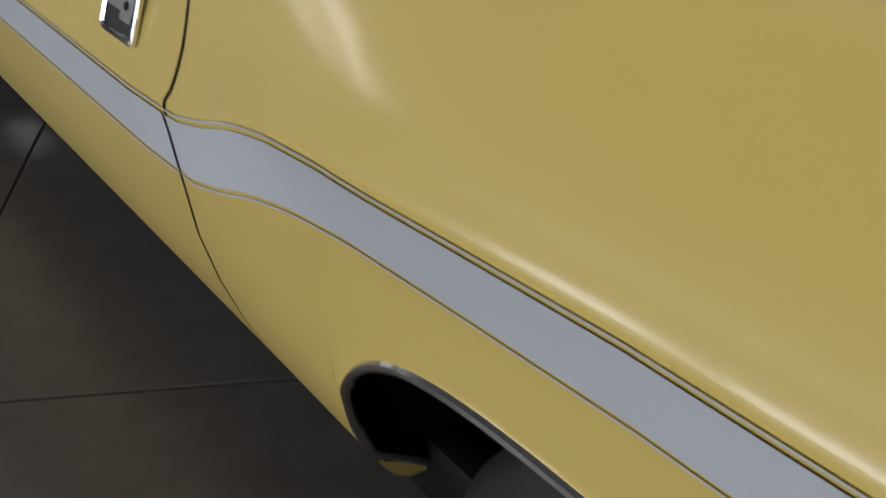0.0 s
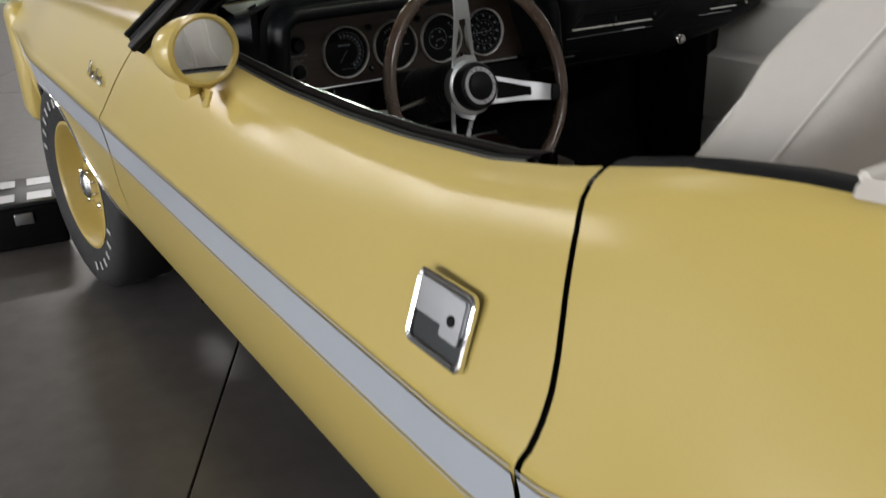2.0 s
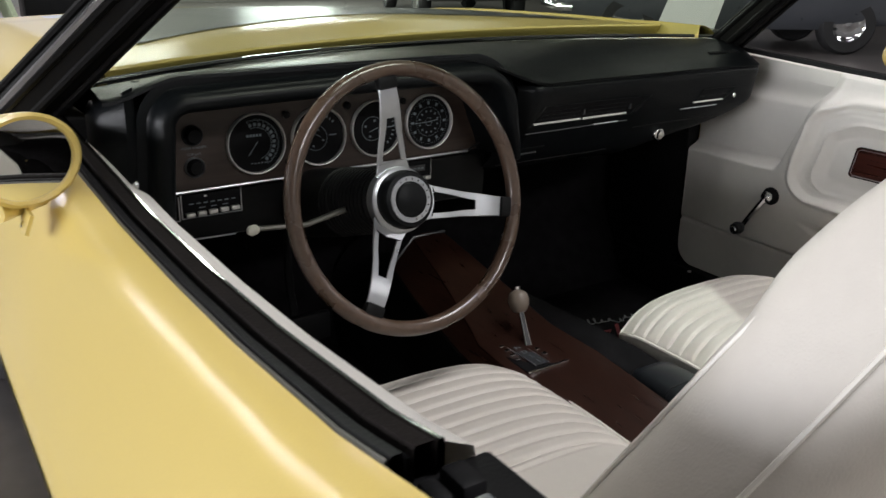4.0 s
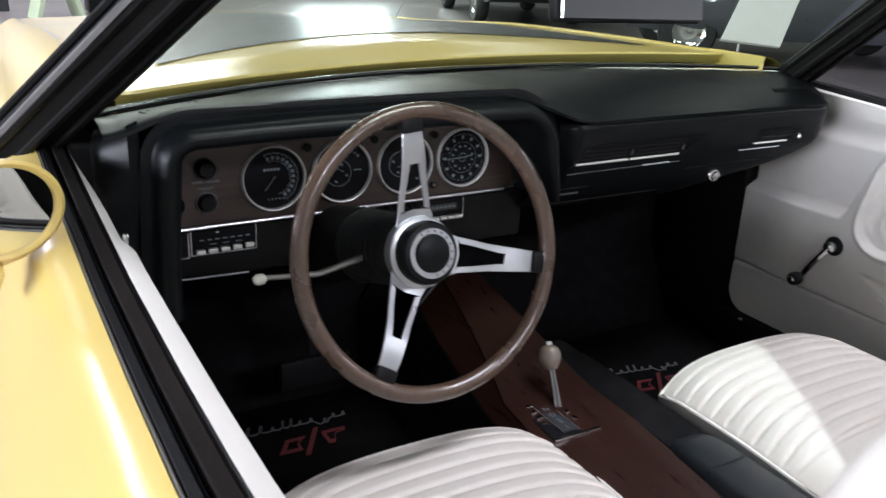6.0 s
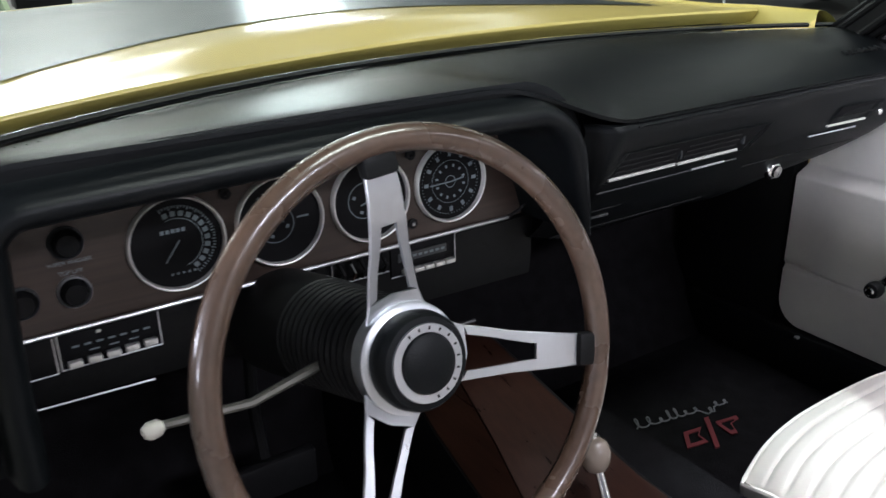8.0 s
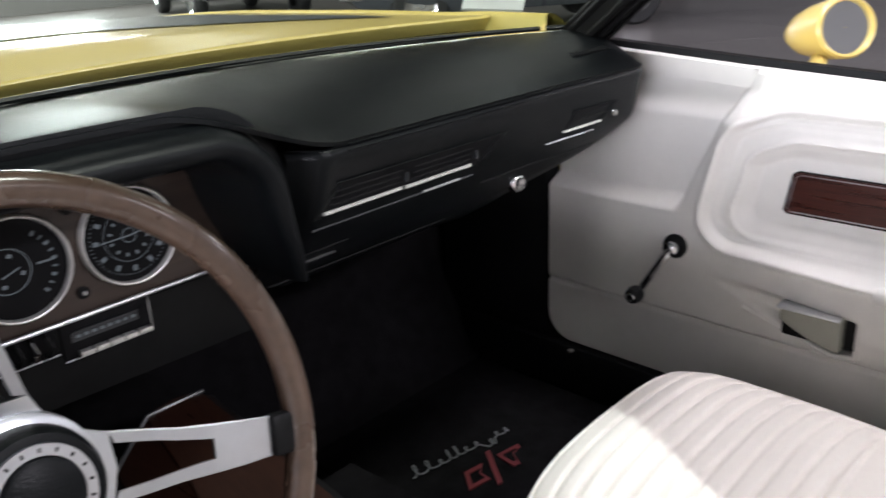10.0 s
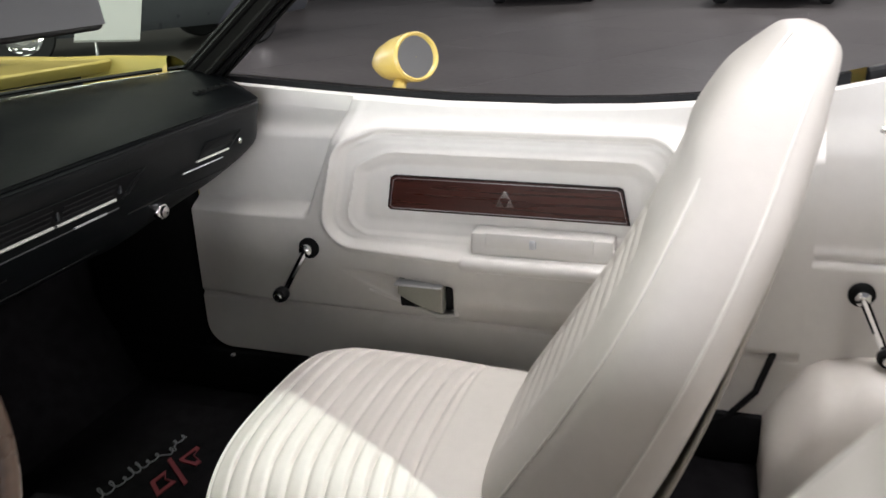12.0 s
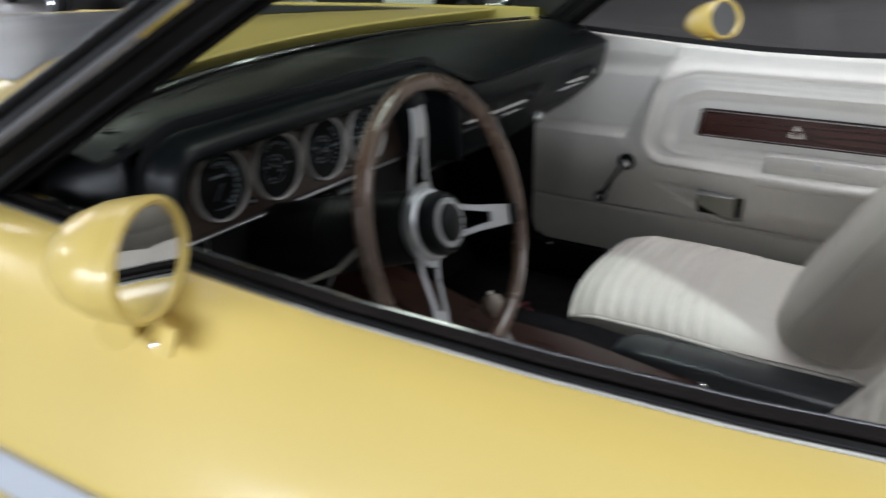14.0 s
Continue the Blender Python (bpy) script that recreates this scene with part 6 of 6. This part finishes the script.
lathe(bm, [(0.043, -0.023), (0.0445, -0.014), (0.043, -0.004), (0.040, 0.001), (0.034, 0.002), (0.001, 0.0022)], WM, n=48)
hp = part("horn_pad", bm, DASH, swh)
bm = bmesh.new()
lathe(bm, [(0.0345, 0.0015), (0.0340, 0.0040), (0.0268, 0.0040), (0.0262, 0.0015)], WM, n=48, cap=False)
part("horn_ring", bm, ALU, hp, "bright ring on the horn pad")
bm = bmesh.new()
lathe(bm, [(0.0262, 0.002), (0.0255, 0.0065), (0.022, 0.0085), (0.001, 0.0088)], WM, n=40)
part("horn_centre", bm, DASH, hp)
bm = bmesh.new()
for k in range(11):
    box(bm, 0.0290, 0.0318, -0.0009, 0.0009, 0.0040, 0.0043, m=WM @ Matrix.Rotation(radians(-70 + 20 * k), 4, "Z"))
part("ring_marks", bm, PLASTIC, hp, smooth=False)

# pedals
ped = thing("brake_pedal", "black rubber brake pedal on a steel arm", "pedal")
part("pad", solid(-0.44, -0.30, 1.255, 1.275, 0.36, 0.42, bevel=0.006, m=None), RUBBER, ped)
bm = bmesh.new()
tube(bm, [(-0.37, 1.275, 0.40), (-0.37, 1.30, 0.50), (-0.37, 1.28, 0.68)], 0.009, n=8)
part("arm", bm, PLASTIC, ped)

# ---------------------------------------------------------------- console and shifter
console = thing("centre_console", "black console with a reddish wood top", "console", at=(-0.05, 0.8, 0.235))
STATIONS = ((1.25, 0.545, 0.070, 0.050), (1.14, 0.512, 0.082, 0.048), (1.05, 0.486, 0.090, 0.040), (0.96, 0.458, 0.098, 0.028), (0.92, 0.4475, 0.102, 0.020), (0.80, 0.4420, 0.106, 0.014), (0.60, 0.418, 0.106, 0.012), (0.40, 0.392, 0.106, 0.012), (0.24, 0.384, 0.103, 0.012))
bm = bmesh.new()
rows = []
for y, zt, w, f in STATIONS:
    cx = -0.088
    rows.append([(cx - w - 0.004, y, 0.236), (cx - w - 0.002, y, zt - f * 0.9 - 0.012), (cx - w + f, y, zt - 0.004), (cx + w - 0.012, y, zt - 0.004), (cx + w + 0.004, y, zt - 0.014), (cx + w + 0.006, y, 0.236)])
grid(bm, rows)
for r in (rows[0], rows[-1]):
    bm.faces.new([bm.verts.new(v) for v in r])
part("body", bm, PLASTIC, console, angle=30)
# wood top with a side facet that widens towards the dash
bm = bmesh.new()
rows = [[(-0.088 - w + f + (2 * w - f - 0.014) * u, y, zt + 0.001 + 0.005 * math.sin(math.pi * u)) for u in (0, 0.1, 0.25, 0.5, 0.75, 0.9, 1)] for y, zt, w, f in STATIONS]
grid(bm, rows)
part("wood_top", bm, CONSOLEWOOD, console, "reddish wood-grain top")
bm = bmesh.new()
rows = [[(-0.088 - w + (f - 0.002) * u, y, zt - f * 0.9 - 0.008 + (f * 0.9 + 0.008) * u) for u in (0, 0.5, 1)] for y, zt, w, f in STATIONS[:6]]
grid(bm, rows)
part("wood_facet", bm, CONSOLEWOOD, console, "reddish wood-grain side facet")
bm = bmesh.new()
y, zt, w, f = STATIONS[0]
tube(bm, [(-0.088 - w, y - 0.004, zt - 0.05), (-0.088 - w + f, y - 0.006, zt + 0.003), (-0.088 + w - 0.012, y - 0.006, zt + 0.003)], 0.003, n=6)
part("front_bead", bm, HOODBLACK, console)
# black shelf beside the wood and a raised box with a sloping front
bm = bmesh.new()
rows = []
for y, zt, x0, x1 in ((1.12, 0.420, 0.010, 0.112), (0.95, 0.424, 0.018, 0.114), (0.80, 0.424, 0.022, 0.116), (0.60, 0.408, 0.018, 0.116)):
    rows.append([(x0, y, 0.236), (x0, y, zt - 0.010), (x0 + 0.006, y, zt), (x1 - 0.010, y, zt), (x1, y, zt - 0.012), (x1, y, 0.236)])
grid(bm, rows)
part("shelf", bm, CARPET, console, "black side shelf", angle=40)
bm = bmesh.new()
rows = []
for y, zt, x0 in ((0.800, 0.385, 0.062), (0.785, 0.392, 0.056), (0.765, 0.404, 0.046), (0.745, 0.417, 0.035), (0.725, 0.428, 0.025), (0.708, 0.434, 0.018), (0.68, 0.436, 0.014), (0.56, 0.436, 0.010), (0.40, 0.434, 0.008), (0.24, 0.430, 0.008)):
    x1 = 0.112
    rows.append([(x0 - 0.014, y, 0.30), (x0 - 0.008, y, zt - 0.040), (x0 - 0.003, y, zt - 0.012), (x0 + 0.004, y, zt - 0.003), (x0 + 0.014, y, zt), (x1 - 0.016, y, zt), (x1 - 0.004, y, zt - 0.008), (x1, y, zt - 0.03), (x1, y, 0.236)])
grid(bm, rows)
for r in (rows[0], rows[-1]):
    bm.faces.new([bm.verts.new(v) for v in r])
cb = part("storage_box", bm, BOXVINYL, console, "raised black storage box", angle=50)
bm = bmesh.new()
tube(bm, [(0.0010, 0.640, 0.34), (0.0035, 0.640, 0.396), (0.010, 0.640, 0.427), (0.024, 0.640, 0.4375), (0.09, 0.640, 0.4375)], 0.0012, n=5)
part("lid_gap", bm, RUBBER, cb)
bm = bmesh.new()
lathe(bm, [(0.011, -0.002), (0.011, 0.004), (0.008, 0.006), (0.0075, 0.010), (0.001, 0.011)], basis((0.0030, 0.565, 0.411), (-1, 0, 0.12)), n=20)
part("box_button", bm, CHROME, cb)
# shifter
plate = part("shift_plate", solid(-0.158, -0.070, 0.792, 0.932, 0.438, 0.4475, bevel=0.003), DIAL, console, "black shift plate with bright ends")
part("bright_end", solid(-0.158, -0.070, 0.7905, 0.7945, 0.446, 0.4495, bevel=0.001), CHROME, plate)
part("bright_end", solid(-0.158, -0.070, 0.9295, 0.9335, 0.446, 0.4495, bevel=0.001), CHROME, plate)
part("quadrant", solid(-0.133, -0.105, 0.805, 0.922, 0.4478, 0.4495, bevel=0.0006), HOODBLACK, plate)
bm = bmesh.new()
for a, b in (((-0.1335, 0.804), (-0.1335, 0.923)), ((-0.1045, 0.804), (-0.1045, 0.923))):
    tube(bm, [(*a, 0.4495), (*b, 0.4495)], 0.0009, n=5)
part("quadrant_edge", bm, BRUSHED, plate)
for k, ch in enumerate("PRND21"):
    cu = bpy.data.curves.new("letter", "FONT")
    cu.body, cu.size, cu.align_x, cu.align_y, cu.extrude = ch, 0.015, "CENTER", "CENTER", 0.0002
    tmp = bpy.data.objects.new("letter", cu)
    me = bpy.data.meshes.new_from_object(tmp)
    bpy.data.objects.remove(tmp)
    me.materials.append(MARK)
    ob = new("shift_letter", me)
    ob.parent = plate
    ob.matrix_basis = Matrix.Translation((-0.119, 0.912 - 0.0195 * k, 0.4502)) @ Matrix.Rotation(0, 4, "Z")
for k in range(4):
    part("gate_detent", solid(-0.150 + 0.002 * k, -0.140 + 0.002 * k, 0.835 + 0.018 * k, 0.842 + 0.018 * k, 0.4475, 0.4515, bevel=0.001), CHROME, plate)
    part("gate_detent", solid(-0.096, -0.088, 0.826 + 0.021 * k, 0.835 + 0.021 * k, 0.4475, 0.452, bevel=0.001), CHROME, plate)
bm = bmesh.new()
tube(bm, [(-0.094, 0.873, 0.447), (-0.086, 0.897, 0.475), (-0.081, 0.916, 0.500)], [0.0075, 0.006, 0.0055], n=12)
stick = part("shift_lever", bm, CHROME, console)
bm = bmesh.new()
mk = basis((-0.079, 0.925, 0.512), (0.08, 0.35, 1))
lathe(bm, [(0.007, -0.022), (0.014, -0.018), (0.0195, -0.006), (0.0205, 0.004), (0.017, 0.016), (0.008, 0.022), (0.001, 0.0225)], mk, n=24)
part("shift_knob", bm, material("grey_brown_knob", (0.20, 0.16, 0.13), rough=0.25, vary=0.1, coat=0.6), stick, "round grey-brown knob")
bm = bmesh.new()
lathe(bm, [(0.006, 0.020), (0.006, 0.028), (0.001, 0.029)], mk, n=14)
part("knob_button", bm, CHROME, stick)

# door-sill light dots and a chrome sill screw by the passenger's door
bm = bmesh.new()
lathe(bm, [(0.006, 0), (0.006, 0.003), (0.001, 0.004)], basis((0.69, 1.16, 0.331), (-0.3, 0, 1)), n=12)
part("sill_screw", bm, CHROME, car)


# ---------------------------------------------------------------- other things in the hall
def parked_car(name, m, paint, label, length=4.7, width=1.8):
    """A plain closed car of the period, nose along +y of m."""
    c = thing(name, label, "car", "parked cars")
    hw = width / 2
    secs = [(-length / 2, 0.55, 0.86, 0.90), (-length / 2 + 0.15, 0.36, 0.93, 0.97), (-length * 0.25, 0.28, 0.97, 1.0), (0.2, 0.27, 0.96, 1.0), (length * 0.22, 0.27, 0.93, 1.0), (length / 2 - 0.15, 0.36, 0.86, 0.97), (length / 2, 0.50, 0.80, 0.92)]
    rows = []
    for y, z0, z1, w in secs:
        x = hw * w
        rows.append([(-x * 0.9, y, z0), (-x * 0.98, y, z0 + 0.10), (-x, y, (z0 + z1) / 2 + 0.05), (-x * 0.95, y, z1 - 0.06), (-x * 0.86, y, z1), (0, y, z1 + 0.03), (x * 0.86, y, z1), (x * 0.95, y, z1 - 0.06), (x, y, (z0 + z1) / 2 + 0.05), (x * 0.98, y, z0 + 0.10), (x * 0.9, y, z0)])
    bm = bmesh.new()
    grid(bm, rows, close_v=True, cap=True)
    part("body", bm, paint, c, angle=35)
    bm = bmesh.new()
    rows = []
    for y, z, w in ((-1.55, 0.96, 0.80), (-0.95, 1.30, 0.66), (-0.2, 1.36, 0.64), (0.25, 1.30, 0.66), (0.85, 0.95, 0.80)):
        rows.append([(-hw * 0.84, y, 0.93), (-hw * w, y, z - 0.03), (-hw * w * 0.85, y, z), (hw * w * 0.85, y, z), (hw * w, y, z - 0.03), (hw * 0.84, y, 0.93)])
    grid(bm, rows, cap=True)
    part("greenhouse", bm, DARKGLASS, c, angle=30)
    part("roof", solid(-hw * 0.6, hw * 0.6, -0.95, 0.2, 1.33, 1.375, bevel=0.02, seg=3), paint, c)
    for y, nm in ((length / 2 + 0.02, "front_bumper"), (-length / 2 - 0.02, "rear_bumper")):
        bm = bmesh.new()
        tube(bm, [(-hw * 0.93, y - math.copysign(0.20, y), 0.50), (-hw * 0.86, y - math.copysign(0.03, y), 0.50), (0, y + math.copysign(0.03, y), 0.50), (hw * 0.86, y - math.copysign(0.03, y), 0.50), (hw * 0.93, y - math.copysign(0.20, y), 0.50)], 0.055, n=10)
        part(nm, bm, CHROME, c)
    part("grille", solid(-hw * 0.55, hw * 0.55, length / 2 - 0.06, length / 2 + 0.015, 0.60, 0.75, bevel=0.01), PLASTIC, c)
    for sx in (-1, 1):
        for k, xx in enumerate((0.66, 0.82)):
            bm = bmesh.new()
            lathe(bm, [(0.075, 0), (0.075, 0.03), (0.066, 0.035), (0.05, 0.045), (0.001, 0.055)], Matrix.Translation((sx * hw * xx, length / 2 - 0.03, 0.68)) @ Matrix.Rotation(radians(-90), 4, "X"), n=20)
            part("headlight", bm, CHROME, c)
        part("tail_light", solid(sx * hw * 0.45, sx * hw * 0.85, -length / 2 - 0.012, -length / 2 + 0.05, 0.66, 0.76, bevel=0.01), REDMARK, c)
        for y in (length * 0.31, -length * 0.29):
            bm = bmesh.new()
            mw = Matrix.Translation((sx * (hw - 0.12), y, 0.33)) @ Matrix.Rotation(radians(90 * sx), 4, "Y")
            lathe(bm, [(0.19, -0.1), (0.30, -0.1), (0.33, -0.06), (0.33, 0.06), (0.30, 0.1), (0.19, 0.1)], mw, n=32, cap=False)
            w = part("wheel", bm, TYRE, c)
            bm = bmesh.new()
            lathe(bm, [(0.19, 0.05), (0.19, 0.095), (0.17, 0.08), (0.06, 0.07), (0.001, 0.085)], mw, n=28)
            part("rim", bm, CHROME, w)
    c.matrix_basis = m
    return c


parked_car("parked_car", pose(7.7, 12.7, 0, 0, 0, 160), CARBLACK, "black closed car parked nose towards the aisle")
parked_car("parked_car", pose(7.95, 6.93, 0, 0, 0, 56), CARGREY, "dark silver closed car with a chrome bumper", length=4.3)
parked_car("parked_car", pose(14.6, 8.9, 0, 0, 0, 118), CARBLACK, "black closed car parked by the aisle")
parked_car("parked_car", pose(15.9, 3.4, 0, 0, 0, 100), CARDARK, "dark closed car parked nose towards the aisle")
parked_car("parked_car", pose(15.2, -0.8, 0, 0, 0, 82), CARBLACK, "black closed car parked tail away from the aisle")
parked_car("parked_car", pose(14.3, -5.2, 0, 0, 0, 80), CARDARK, "dark closed car parked in the row")

# sign on a thin stand beside the car
sign = thing("sign_stand", "tilted pale grey information board on a thin metal stand", "sign", at=(2.62, 3.0, 0))
corner, along, across = Vector((2.45, 2.95, 0.76)), Vector((0.62, 0.35, 0.42)), Vector((0.30, -0.12, -0.03))
nrm = along.cross(across).normalized() * 0.012
bm = bmesh.new()
quad = [corner, corner + across, corner + across + along, corner + along]
grid(bm, [[p for p in quad], [p - nrm for p in quad]], close_v=True, cap=True)
part("board", bm, PAPER, sign, smooth=False)
foot = corner + across * 0.3 + along * 0.05
bm = bmesh.new()
tube(bm, [(foot.x, foot.y, 0.012), foot + Vector((0, 0, 0.01))], 0.007, n=8)
part("post", bm, BRUSHED, sign)
bm = bmesh.new()
lathe(bm, [(0.16, 0), (0.16, 0.012), (0.02, 0.02)], Matrix.Translation((foot.x, foot.y, 0)), n=24)
part("foot", bm, BASEPAINT, sign)

# black case on the floor ahead of the front wheel
case = thing("tool_case", "black box case with a grey patterned lid standing on the floor", "case", at=(-0.98, 2.85, 0))
mc = Matrix.Translation((-0.985, 2.86, 0)) @ Matrix.Rotation(radians(-8), 4, "Z")
part("box", solid(-0.13, 0.13, -0.17, 0.17, 0.0, 0.15, bevel=0.012, seg=3, m=mc), PLASTIC, case)
lid = part("lid", solid(-0.125, 0.125, -0.165, 0.165, 0.150, 0.165, bevel=0.006, m=mc), HOODBLACK, case)
for a in ((-0.10, -0.02, -0.14, -0.05), (0.02, 0.10, -0.14, -0.05), (-0.10, -0.02, 0.04, 0.13), (0.02, 0.10, 0.04, 0.13)):
    part("lid_patch", solid(a[0], a[1], a[2], a[3], 0.1655, 0.1675, m=mc), BRUSHED, lid, smooth=False)
part("latch", solid(-0.03, 0.03, -0.178, -0.168, 0.09, 0.13, bevel=0.003, m=mc), BRUSHED, case)

# far objects by the partition
gs = thing("folded_sign", "pale green folded plastic sign standing on the floor", "sign", at=(0.35, 13.0, 0))
bm = bmesh.new()
prism(bm, [(-0.32, 0), (-0.26, 0), (0.0, 0.85), (0.26, 0), (0.32, 0), (0.04, 0.95), (-0.04, 0.95)], Matrix.Translation((0.35, 12.8, 0)) @ Matrix.Rotation(radians(90), 4, "X") @ Matrix.Rotation(0.2, 4, "Y"), 0.42)
part("board", bm, GREENCLOTH, gs)
bx = thing("equipment_box", "black equipment box on the floor by the partition", "box", at=(1.2, 13.2, 0))
part("box", solid(0.85, 1.55, 12.9, 13.4, 0.03, 0.48, bevel=0.02), PLASTIC, bx)
for a in (0.92, 1.48):
    for b in (12.96, 13.34):
        bm = bmesh.new()
        lathe(bm, [(0.03, 0.0), (0.03, 0.03), (0.02, 0.035)], Matrix.Translation((a, b, 0)), n=12)
        part("foot", bm, RUBBER, bx)
